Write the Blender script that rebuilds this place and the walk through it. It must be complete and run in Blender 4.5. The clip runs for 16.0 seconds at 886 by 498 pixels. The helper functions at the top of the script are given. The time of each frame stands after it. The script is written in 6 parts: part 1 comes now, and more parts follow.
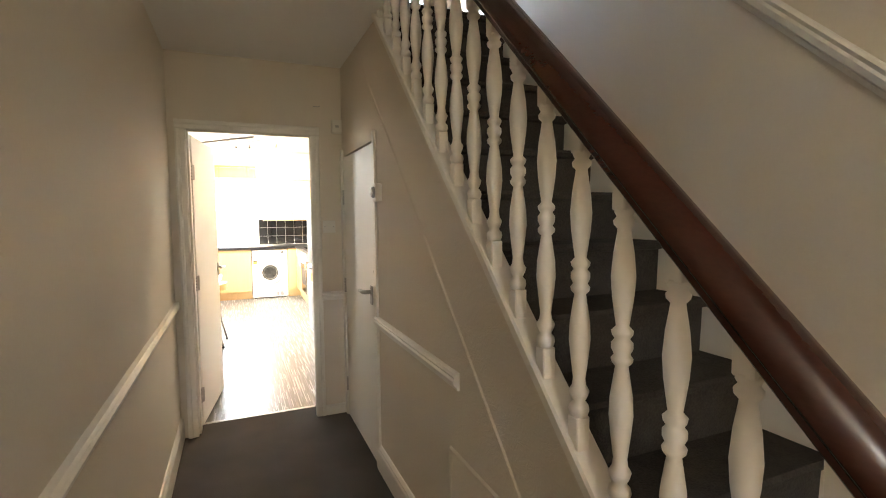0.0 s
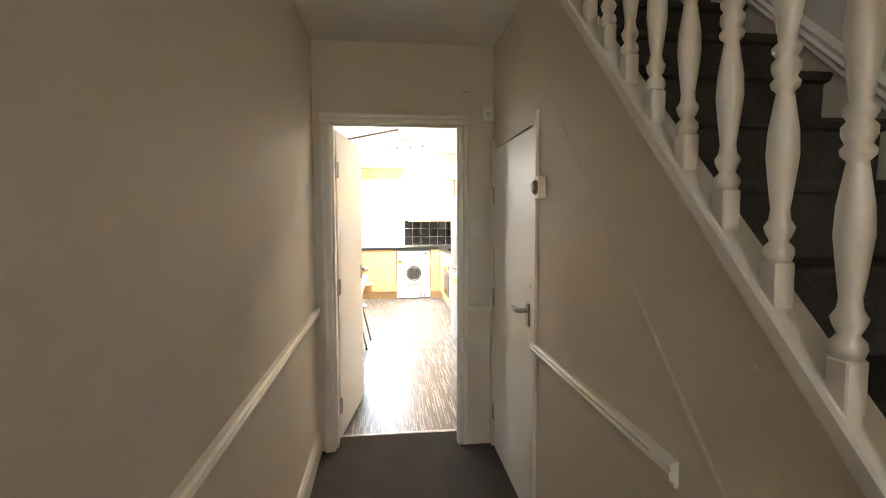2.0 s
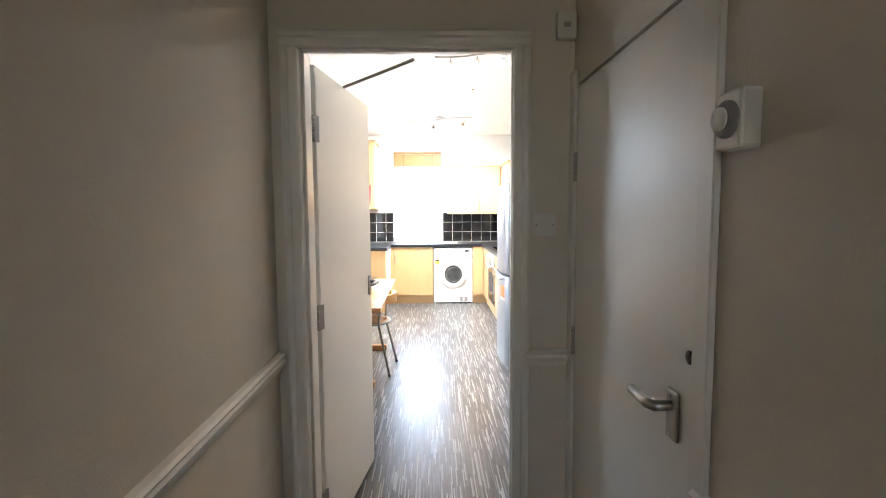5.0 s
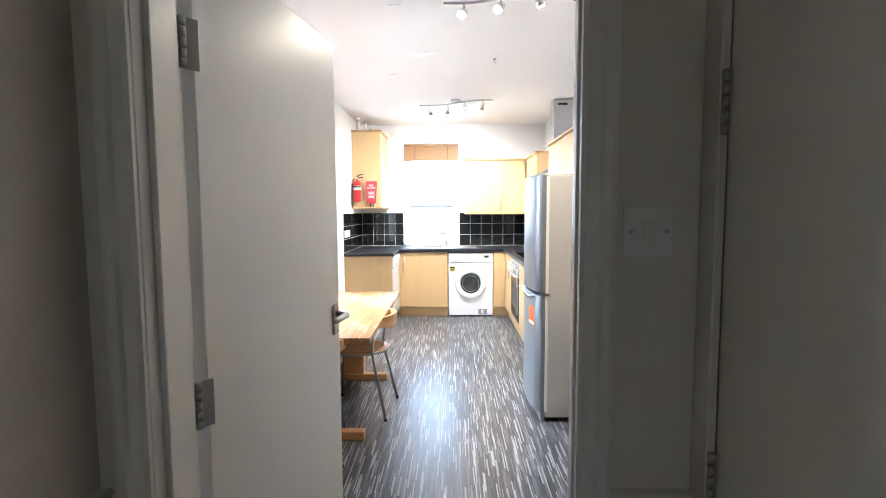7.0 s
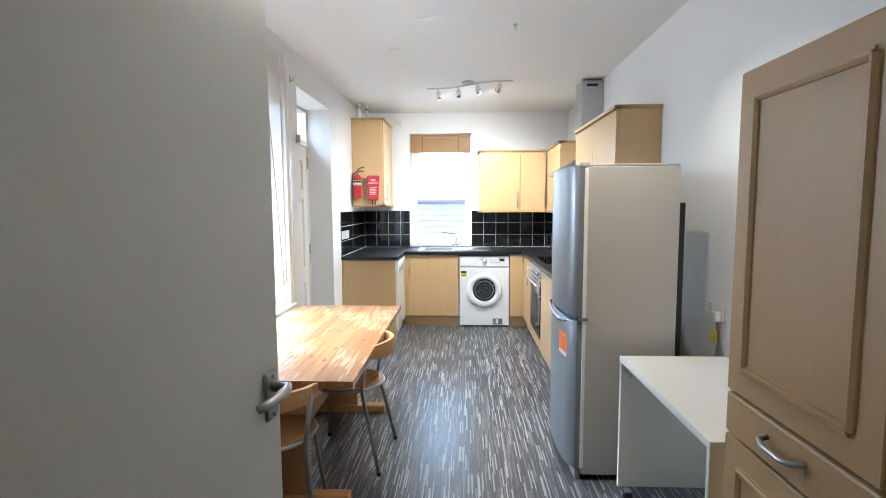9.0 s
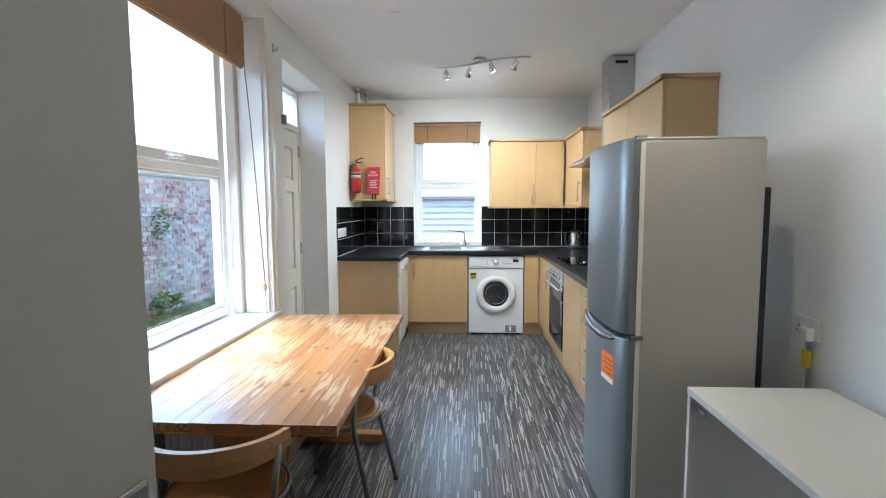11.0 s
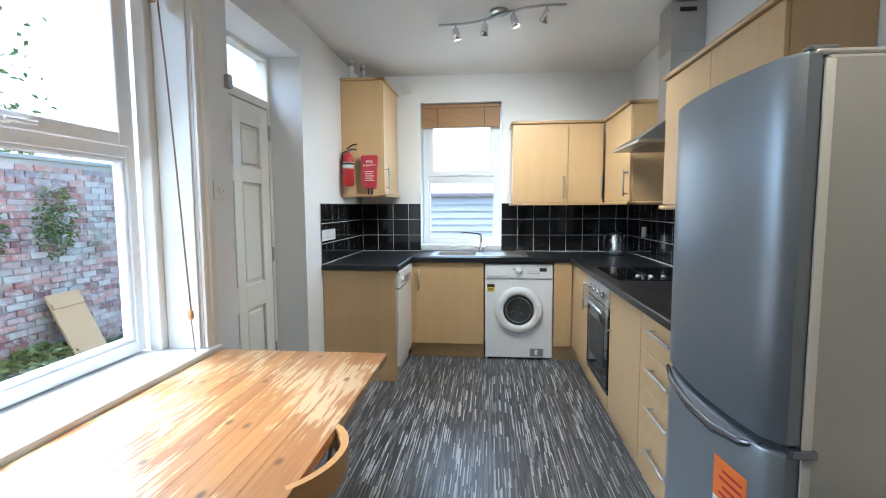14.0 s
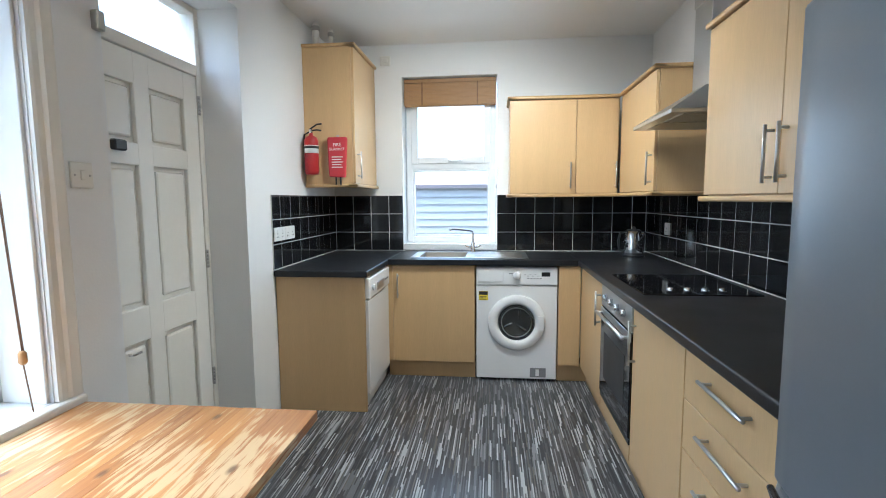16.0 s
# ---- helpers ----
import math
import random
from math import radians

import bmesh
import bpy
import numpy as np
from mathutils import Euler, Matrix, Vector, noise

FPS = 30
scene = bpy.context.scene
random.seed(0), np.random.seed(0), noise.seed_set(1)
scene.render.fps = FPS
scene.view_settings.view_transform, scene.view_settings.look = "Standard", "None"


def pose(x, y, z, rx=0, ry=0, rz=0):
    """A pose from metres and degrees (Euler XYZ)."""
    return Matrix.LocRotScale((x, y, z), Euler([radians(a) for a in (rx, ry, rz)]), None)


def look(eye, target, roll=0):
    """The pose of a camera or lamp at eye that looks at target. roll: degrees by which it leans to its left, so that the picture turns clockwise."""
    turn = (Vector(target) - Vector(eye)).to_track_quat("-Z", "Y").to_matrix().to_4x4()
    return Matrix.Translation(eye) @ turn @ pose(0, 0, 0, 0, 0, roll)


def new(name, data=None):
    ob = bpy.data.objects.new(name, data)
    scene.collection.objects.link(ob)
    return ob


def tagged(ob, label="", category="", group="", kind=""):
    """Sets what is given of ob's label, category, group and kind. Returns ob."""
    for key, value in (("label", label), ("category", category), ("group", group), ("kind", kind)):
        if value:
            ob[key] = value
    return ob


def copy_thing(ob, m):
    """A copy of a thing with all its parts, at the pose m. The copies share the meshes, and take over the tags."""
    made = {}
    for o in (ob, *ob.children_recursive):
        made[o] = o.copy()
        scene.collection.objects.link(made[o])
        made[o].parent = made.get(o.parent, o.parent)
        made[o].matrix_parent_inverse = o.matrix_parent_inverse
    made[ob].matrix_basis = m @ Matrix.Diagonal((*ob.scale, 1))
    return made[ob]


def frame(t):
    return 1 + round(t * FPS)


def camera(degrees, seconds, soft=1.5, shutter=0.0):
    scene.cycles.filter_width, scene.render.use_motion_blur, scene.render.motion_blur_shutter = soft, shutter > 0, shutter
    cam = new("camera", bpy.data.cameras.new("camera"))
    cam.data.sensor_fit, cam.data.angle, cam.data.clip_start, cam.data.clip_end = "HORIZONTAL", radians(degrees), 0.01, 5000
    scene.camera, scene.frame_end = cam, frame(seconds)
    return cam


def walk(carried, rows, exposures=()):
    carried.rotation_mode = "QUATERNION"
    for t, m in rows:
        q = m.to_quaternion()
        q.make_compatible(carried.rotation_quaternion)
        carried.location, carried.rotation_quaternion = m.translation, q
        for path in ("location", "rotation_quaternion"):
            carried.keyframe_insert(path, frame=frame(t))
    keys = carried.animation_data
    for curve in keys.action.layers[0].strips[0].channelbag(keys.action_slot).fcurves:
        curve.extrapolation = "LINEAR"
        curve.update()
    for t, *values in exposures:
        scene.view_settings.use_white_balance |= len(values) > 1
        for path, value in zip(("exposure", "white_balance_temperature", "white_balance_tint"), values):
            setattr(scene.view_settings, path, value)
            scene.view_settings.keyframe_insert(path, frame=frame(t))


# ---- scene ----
cam = camera(85.2, 16.0, soft=1.0)
PATH = [
    (0, (0.371, -3.435, 1.444), (1.157, -1.601, 1.299), -0.5),
    (0.5, (0.361, -3.39, 1.458), (0.995, -1.498, 1.315), -0.5),
    (1, (0.374, -3.261, 1.444), (0.83, -1.318, 1.306), -0.4),
    (1.5, (0.396, -3.094, 1.432), (0.717, -1.125, 1.297), -0.2),
    (2, (0.421, -2.918, 1.441), (0.654, -0.936, 1.306), -0.2),
    (2.5, (0.456, -2.736, 1.425), (0.635, -0.749, 1.281), -0.1),
    (3, (0.498, -2.522, 1.419), (0.634, -0.532, 1.264), 0.0),
    (3.5, (0.531, -2.332, 1.428), (0.632, -0.341, 1.273), 0.1),
    (4, (0.528, -2.119, 1.412), (0.609, -0.127, 1.252), 0.1),
    (4.2, (0.527, -2.047, 1.418), (0.599, -0.055, 1.256), 0.0),
    (6.3, (0.639, -1.186, 1.419), (0.649, 0.808, 1.26), -0.5),
    (6.5, (0.64, -1.094, 1.413), (0.633, 0.9, 1.256), -0.3),
    (7, (0.639, -0.828, 1.398), (0.604, 1.165, 1.241), -0.3),
    (7.5, (0.657, -0.653, 1.392), (0.607, 1.341, 1.236), -0.3),
    (8, (0.656, -0.461, 1.387), (0.601, 1.531, 1.221), -0.2),
    (8.5, (0.652, -0.297, 1.404), (0.589, 1.694, 1.229), -0.2),
    (9, (0.648, -0.15, 1.427), (0.563, 1.841, 1.251), -0.3),
    (9.2, (0.647, -0.107, 1.426), (0.554, 1.883, 1.249), -0.2),
    (11.3, (0.585, 0.481, 1.368), (0.48, 2.47, 1.194), -0.3),
    (11.5, (0.606, 0.547, 1.368), (0.488, 2.536, 1.191), -0.3),
    (12, (0.629, 0.676, 1.361), (0.507, 2.665, 1.185), -0.3),
    (12.5, (0.641, 0.799, 1.358), (0.51, 2.787, 1.181), -0.3),
    (13, (0.634, 0.957, 1.346), (0.481, 2.943, 1.169), -0.3),
    (13.5, (0.623, 1.135, 1.35), (0.446, 3.119, 1.173), -0.4),
    (14, (0.633, 1.3, 1.344), (0.443, 3.284, 1.169), -0.3),
    (14.5, (0.675, 1.465, 1.33), (0.475, 3.447, 1.149), -0.4),
    (15, (0.718, 1.661, 1.333), (0.518, 3.642, 1.147), -0.4),
    (15.5, (0.741, 1.823, 1.344), (0.534, 3.803, 1.151), -0.5),
    (16, (0.719, 1.998, 1.336), (0.513, 3.977, 1.133), -0.4),
]
walk(cam, [(t, look(e, g, r)) for t, e, g, r in PATH], exposures=[(0.0, 5.55, 7050, 10), (4.0, 4.95, 6050, 10), (6.5, 4.3, 5500, 9), (8.0, 3.65, 5250, 7), (9.0, 3.3, 5250, 5), (11.5, 2.6, 5200, 2), (16.0, 2.5, 5150, 2)])

# ---- light ----
world = bpy.data.worlds.new("sky")
scene.world = world
world.use_nodes = True
wn = world.node_tree.nodes
sky = wn.new("ShaderNodeTexSky")
sky.sky_type = "NISHITA"
sky.sun_disc = False
sky.sun_elevation = radians(55)
sky.sun_rotation = radians(265)
sky.air_density = 1.0
sky.dust_density = 4.0
wn["Background"].inputs["Strength"].default_value = 0.15
world.node_tree.links.new(sky.outputs["Color"], wn["Background"].inputs["Color"])

sun_data = bpy.data.lights.new("sun", "SUN")
sun_data.energy, sun_data.angle, sun_data.color = 1.4, radians(45), (1.0, 0.97, 0.93)
sun = new("sun", sun_data)
sun.matrix_world = look((-7.5, 3.5, 9.0), (-1.5, 3.0, 0.5))


def window_light(name, eye, target, width, height, watts):
    """Skylight that enters through one window's opening."""
    d = bpy.data.lights.new(name, "AREA")
    d.shape, d.size, d.size_y, d.energy, d.color = "RECTANGLE", width, height, watts, (0.88, 0.95, 1.0)
    ob = new(name, d)
    ob.matrix_world = look(eye, target)
    return ob


window_light("window_light_yard", (-0.84, 2.67, 1.58), (0.5, 2.67, 0.60), 1.0, 1.45, 1.6)
window_light("window_light_sink", (0.355, 6.16, 1.66), (0.355, 5.0, 1.20), 0.62, 1.20, 1.0)


def spot(name, eye, target, watts, size=2.5, colour=(1.0, 0.90, 0.76)):
    d = bpy.data.lights.new(name, "SPOT")
    d.energy, d.spot_size, d.spot_blend, d.shadow_soft_size, d.color = watts, size, 0.6, 0.03, colour
    ob = new(name, d)
    ob.matrix_world = look(eye, target)
    return ob


# ---- materials ----
def mat(name, base, rough=0.5, metal=0.0, var=0.08, scale=3.0, fine=60.0, bump=0.0, stretch=(1, 1, 1), dark=None, spec=0.5, rvar=0.08, rnd=0.0):
    """Principled surface with two scales of noise in colour and gloss, and a fine relief."""
    m = bpy.data.materials.new(name)
    m.use_nodes = True
    n, l = m.node_tree.nodes, m.node_tree.links
    b = n["Principled BSDF"]
    tc = n.new("ShaderNodeTexCoord")
    mp = n.new("ShaderNodeMapping")
    mp.inputs["Scale"].default_value = stretch
    l.new(tc.outputs["Object"], mp.inputs["Vector"])
    big, small = n.new("ShaderNodeTexNoise"), n.new("ShaderNodeTexNoise")
    big.inputs["Scale"].default_value, big.inputs["Detail"].default_value = scale, 5
    small.inputs["Scale"].default_value, small.inputs["Detail"].default_value = fine, 4
    for t in (big, small):
        l.new(mp.outputs["Vector"], t.inputs["Vector"])
    mix = n.new("ShaderNodeMix")
    mix.data_type = "RGBA"
    d = dark if dark else tuple(c * (1 - 2.2 * var) for c in base)
    mix.inputs[6].default_value, mix.inputs[7].default_value = (*d, 1), (*base, 1)
    add = n.new("ShaderNodeMath")
    add.operation = "MULTIPLY_ADD"
    add.inputs[1].default_value = 0.6
    l.new(big.outputs["Fac"], add.inputs[0])
    sm = n.new("ShaderNodeMath")
    sm.operation = "MULTIPLY"
    sm.inputs[1].default_value = 0.7
    l.new(small.outputs["Fac"], sm.inputs[0])
    l.new(sm.outputs[0], add.inputs[2])
    fac = add.outputs[0]
    if rnd:
        oi = n.new("ShaderNodeObjectInfo")
        ra = n.new("ShaderNodeMath")
        ra.operation = "MULTIPLY_ADD"
        ra.inputs[1].default_value = rnd
        l.new(oi.outputs["Random"], ra.inputs[0])
        l.new(fac, ra.inputs[2])
        fac = ra.outputs[0]
    l.new(fac, mix.inputs[0])
    l.new(mix.outputs[2], b.inputs["Base Color"])
    rr = n.new("ShaderNodeMapRange")
    rr.inputs["To Min"].default_value, rr.inputs["To Max"].default_value = max(0.02, rough - rvar), min(1, rough + rvar)
    l.new(big.outputs["Fac"], rr.inputs["Value"])
    l.new(rr.outputs["Result"], b.inputs["Roughness"])
    b.inputs["Metallic"].default_value = metal
    b.inputs["Specular IOR Level"].default_value = spec
    if bump:
        bp = n.new("ShaderNodeBump")
        bp.inputs["Strength"].default_value, bp.inputs["Distance"].default_value = min(1.0, bump * 50), 0.004
        l.new(small.outputs["Fac"], bp.inputs["Height"])
        l.new(bp.outputs["Normal"], b.inputs["Normal"])
    return m


def glass_mat(name):
    m = bpy.data.materials.new(name)
    m.use_nodes = True
    n, l = m.node_tree.nodes, m.node_tree.links
    n.remove(n["Principled BSDF"])
    tr, gl, mx, fr = n.new("ShaderNodeBsdfTransparent"), n.new("ShaderNodeBsdfGlossy"), n.new("ShaderNodeMixShader"), n.new("ShaderNodeMapRange")
    gl.inputs["Roughness"].default_value = 0.01
    tr.inputs["Color"].default_value = (0.97, 0.985, 0.98, 1)
    lw, pw = n.new("ShaderNodeLayerWeight"), n.new("ShaderNodeMath")
    lw.inputs["Blend"].default_value = 0.5
    pw.operation = "POWER"
    pw.inputs[1].default_value = 4.0
    l.new(lw.outputs["Facing"], pw.inputs[0])
    l.new(pw.outputs[0], fr.inputs["Value"])
    fr.inputs["To Min"].default_value, fr.inputs["To Max"].default_value = 0.03, 0.7
    l.new(fr.outputs[0], mx.inputs[0])
    l.new(tr.outputs[0], mx.inputs[1])
    l.new(gl.outputs[0], mx.inputs[2])
    l.new(mx.outputs[0], n["Material Output"].inputs["Surface"])
    return m


def glow_mat(name, colour, power):
    m = bpy.data.materials.new(name)
    m.use_nodes = True
    b = m.node_tree.nodes["Principled BSDF"]
    b.inputs["Base Color"].default_value = (*colour, 1)
    b.inputs["Emission Color"].default_value = (*colour, 1)
    b.inputs["Emission Strength"].default_value = power
    return m


def vinyl_mat():
    """Vinyl sheet printed with short thin stripes in greys, brown and off-white that run the length of the room."""
    m = bpy.data.materials.new("striped_vinyl")
    m.use_nodes = True
    n, l = m.node_tree.nodes, m.node_tree.links
    b = n["Principled BSDF"]
    tc, sp = n.new("ShaderNodeTexCoord"), n.new("ShaderNodeSeparateXYZ")
    l.new(tc.outputs["Object"], sp.inputs[0])

    def op(kind, a, c=None):
        q = n.new("ShaderNodeMath")
        q.operation = kind
        for k, v in enumerate((a, c)):
            if v is None:
                continue
            if isinstance(v, (int, float)):
                q.inputs[k].default_value = v
            else:
                l.new(v, q.inputs[k])
        return q.outputs[0]

    row = op("FLOOR", op("DIVIDE", sp.outputs["X"], 0.0062))
    w1 = n.new("ShaderNodeTexWhiteNoise")
    w1.noise_dimensions = "1D"
    l.new(row, w1.inputs["W"])
    along = op("ADD", op("DIVIDE", sp.outputs["Y"], 0.17), op("MULTIPLY", w1.outputs["Value"], 37.0))
    seg = op("FLOOR", along)
    cb = n.new("ShaderNodeCombineXYZ")
    l.new(row, cb.inputs[0])
    l.new(seg, cb.inputs[1])
    w2 = n.new("ShaderNodeTexWhiteNoise")
    w2.noise_dimensions = "2D"
    l.new(cb.outputs[0], w2.inputs["Vector"])
    ramp = n.new("ShaderNodeValToRGB")
    ramp.color_ramp.interpolation = "CONSTANT"
    e = ramp.color_ramp.elements
    cols = [(0.0, (0.050, 0.051, 0.057)), (0.24, (0.085, 0.087, 0.095)), (0.46, (0.15, 0.152, 0.162)), (0.62, (0.064, 0.065, 0.071)),
            (0.72, (0.22, 0.226, 0.24)), (0.81, (0.14, 0.126, 0.116)), (0.87, (0.42, 0.44, 0.45))]
    e[0].position, e[0].color = cols[0][0], (*cols[0][1], 1)
    e[1].position, e[1].color = cols[1][0], (*cols[1][1], 1)
    for p, c in cols[2:]:
        x = e.new(p)
        x.color = (*c, 1)
    l.new(w2.outputs["Value"], ramp.inputs[0])
    nz = n.new("ShaderNodeTexNoise")
    nz.inputs["Scale"].default_value, nz.inputs["Detail"].default_value = 2.5, 6
    l.new(tc.outputs["Object"], nz.inputs["Vector"])
    mx = n.new("ShaderNodeMix")
    mx.data_type, mx.blend_type = "RGBA", "MULTIPLY"
    mx.inputs[0].default_value = 0.35
    l.new(ramp.outputs[0], mx.inputs[6])
    l.new(nz.outputs["Fac"], mx.inputs[7])
    l.new(mx.outputs[2], b.inputs["Base Color"])
    rr = n.new("ShaderNodeMapRange")
    rr.inputs["To Min"].default_value, rr.inputs["To Max"].default_value = 0.24, 0.38
    l.new(nz.outputs["Fac"], rr.inputs["Value"])
    l.new(rr.outputs["Result"], b.inputs["Roughness"])
    fz = n.new("ShaderNodeTexNoise")
    fz.inputs["Scale"].default_value = 350
    l.new(tc.outputs["Object"], fz.inputs["Vector"])
    bp = n.new("ShaderNodeBump")
    bp.inputs["Strength"].default_value, bp.inputs["Distance"].default_value = 0.15, 0.001
    l.new(fz.outputs["Fac"], bp.inputs["Height"])
    l.new(bp.outputs["Normal"], b.inputs["Normal"])
    return m


def wallpaper_mat(name, base):
    """Painted relief wallpaper: loose swirls and a fine grain under matt emulsion."""
    m = mat(name, base, 0.62, var=0.03, scale=1.3, fine=90)
    n, l = m.node_tree.nodes, m.node_tree.links
    b = n["Principled BSDF"]
    tc = n.new("ShaderNodeTexCoord")
    wv = n.new("ShaderNodeTexNoise")
    wv.inputs["Scale"].default_value, wv.inputs["Detail"].default_value, wv.inputs["Distortion"].default_value = 9, 3, 2.5
    l.new(tc.outputs["Object"], wv.inputs["Vector"])
    fz = n.new("ShaderNodeTexNoise")
    fz.inputs["Scale"].default_value, fz.inputs["Detail"].default_value = 80, 3
    l.new(tc.outputs["Object"], fz.inputs["Vector"])
    sn = n.new("ShaderNodeMath")
    sn.operation = "MULTIPLY"
    sn.inputs[1].default_value = 40.0
    l.new(wv.outputs["Fac"], sn.inputs[0])
    si = n.new("ShaderNodeMath")
    si.operation = "SINE"
    l.new(sn.outputs[0], si.inputs[0])
    ad = n.new("ShaderNodeMath")
    ad.operation = "MULTIPLY_ADD"
    ad.inputs[1].default_value = 0.25
    l.new(si.outputs[0], ad.inputs[0])
    l.new(fz.outputs["Fac"], ad.inputs[2])
    bp = n.new("ShaderNodeBump")
    bp.inputs["Strength"].default_value, bp.inputs["Distance"].default_value = 0.27, 0.002
    l.new(ad.outputs[0], bp.inputs["Height"])
    l.new(bp.outputs["Normal"], b.inputs["Normal"])
    return m


def pine_mat():
    """Worn varnished pine: orange grain along y, bleached streaks and small dark knots."""
    m = bpy.data.materials.new("worn_pine")
    m.use_nodes = True
    n, l = m.node_tree.nodes, m.node_tree.links
    b = n["Principled BSDF"]
    tc, mp, oi = n.new("ShaderNodeTexCoord"), n.new("ShaderNodeMapping"), n.new("ShaderNodeObjectInfo")
    off = n.new("ShaderNodeVectorMath")
    off.operation = "ADD"
    sc = n.new("ShaderNodeVectorMath")
    sc.operation = "SCALE"
    sc.inputs[0].default_value = (7.0, 3.0, 1.0)
    l.new(oi.outputs["Random"], sc.inputs["Scale"])
    l.new(tc.outputs["Object"], off.inputs[0])
    l.new(sc.outputs[0], off.inputs[1])
    mp.inputs["Scale"].default_value = (30, 0.9, 30)
    l.new(off.outputs[0], mp.inputs["Vector"])
    grain = n.new("ShaderNodeTexNoise")
    grain.inputs["Scale"].default_value, grain.inputs["Detail"].default_value, grain.inputs["Distortion"].default_value = 3.0, 6, 0.6
    l.new(mp.outputs["Vector"], grain.inputs["Vector"])
    ramp = n.new("ShaderNodeValToRGB")
    e = ramp.color_ramp.elements
    e[0].position, e[0].color = 0.28, (0.30, 0.112, 0.028, 1)
    e[1].position, e[1].color = 0.70, (0.48, 0.225, 0.064, 1)
    tone = n.new("ShaderNodeMath")
    tone.operation = "MULTIPLY_ADD"
    tone.inputs[1].default_value = 0.34
    l.new(oi.outputs["Random"], tone.inputs[0])
    half = n.new("ShaderNodeMath")
    half.operation = "MULTIPLY"
    half.inputs[1].default_value = 0.70
    l.new(grain.outputs["Fac"], half.inputs[0])
    l.new(half.outputs[0], tone.inputs[2])
    l.new(tone.outputs[0], ramp.inputs[0])
    m2 = n.new("ShaderNodeMapping")
    m2.inputs["Scale"].default_value = (30, 2.4, 30)
    l.new(off.outputs[0], m2.inputs["Vector"])
    wear = n.new("ShaderNodeTexNoise")
    wear.inputs["Scale"].default_value, wear.inputs["Detail"].default_value = 2.6, 7
    l.new(m2.outputs["Vector"], wear.inputs["Vector"])
    area = n.new("ShaderNodeTexNoise")
    area.inputs["Scale"].default_value, area.inputs["Detail"].default_value = 2.6, 4
    l.new(tc.outputs["Object"], area.inputs["Vector"])
    sm = n.new("ShaderNodeMath")
    sm.operation = "MULTIPLY"
    l.new(wear.outputs["Fac"], sm.inputs[0])
    l.new(area.outputs["Fac"], sm.inputs[1])
    wr = n.new("ShaderNodeMapRange")
    wr.inputs["From Min"].default_value, wr.inputs["From Max"].default_value = 0.250, 0.300
    l.new(sm.outputs[0], wr.inputs["Value"])
    mx = n.new("ShaderNodeMix")
    mx.data_type = "RGBA"
    mx.inputs[7].default_value = (0.57, 0.40, 0.215, 1)
    l.new(wr.outputs["Result"], mx.inputs[0])
    l.new(ramp.outputs[0], mx.inputs[6])
    m3 = n.new("ShaderNodeMapping")
    m3.inputs["Scale"].default_value = (1.2, 0.6, 1.0)
    l.new(off.outputs[0], m3.inputs["Vector"])
    vor = n.new("ShaderNodeTexVoronoi")
    vor.voronoi_dimensions = "2D"
    vor.inputs["Scale"].default_value = 9.0
    l.new(m3.outputs["Vector"], vor.inputs["Vector"])
    kn = n.new("ShaderNodeMapRange")
    kn.inputs["From Min"].default_value, kn.inputs["From Max"].default_value = 0.05, 0.15
    kn.inputs["To Min"].default_value, kn.inputs["To Max"].default_value = 0.80, 0.0
    l.new(vor.outputs["Distance"], kn.inputs["Value"])
    some, few, keep = n.new("ShaderNodeSeparateColor"), n.new("ShaderNodeMath"), n.new("ShaderNodeMath")
    l.new(vor.outputs["Color"], some.inputs[0])
    few.operation, few.inputs[1].default_value = "GREATER_THAN", 0.80
    l.new(some.outputs[0], few.inputs[0])
    keep.operation = "MULTIPLY"
    l.new(few.outputs[0], keep.inputs[0])
    l.new(kn.outputs["Result"], keep.inputs[1])
    mk = n.new("ShaderNodeMix")
    mk.data_type = "RGBA"
    mk.inputs[7].default_value = (0.085, 0.028, 0.010, 1)
    l.new(keep.outputs[0], mk.inputs[0])
    l.new(mx.outputs[2], mk.inputs[6])
    l.new(mk.outputs[2], b.inputs["Base Color"])
    rr = n.new("ShaderNodeMapRange")
    rr.inputs["To Min"].default_value, rr.inputs["To Max"].default_value = 0.30, 0.50
    b.inputs["Coat Weight"].default_value, b.inputs["Coat Roughness"].default_value, b.inputs["Coat IOR"].default_value = 1.0, 0.24, 1.5
    l.new(wear.outputs["Fac"], rr.inputs["Value"])
    l.new(rr.outputs["Result"], b.inputs["Roughness"])
    bp = n.new("ShaderNodeBump")
    bp.inputs["Strength"].default_value, bp.inputs["Distance"].default_value = 0.3, 0.002
    l.new(grain.outputs["Fac"], bp.inputs["Height"])
    l.new(bp.outputs["Normal"], b.inputs["Normal"])
    return m


HALL_WALL = wallpaper_mat("cream_relief_paper", (0.70, 0.64, 0.55))
KIT_WALL = mat("white_emulsion", (0.80, 0.80, 0.80), 0.6, var=0.02, scale=1.5, fine=120, bump=0.004)
CEIL = mat("white_ceiling_paint", (0.82, 0.81, 0.79), 0.75, var=0.02, scale=1.2, fine=70, bump=0.004)
GLOSS = mat("white_gloss_paint", (0.78, 0.75, 0.69), 0.30, var=0.03, scale=5, fine=40, bump=0.002, rvar=0.03)
DOORPAINT = mat("white_door_paint", (0.80, 0.78, 0.73), 0.36, var=0.025, scale=3, fine=40, bump=0.002, rvar=0.03)
CARPET = mat("dark_grey_carpet", (0.105, 0.093, 0.085), 0.95, var=0.36, scale=4, fine=170, bump=0.02, spec=0.1)
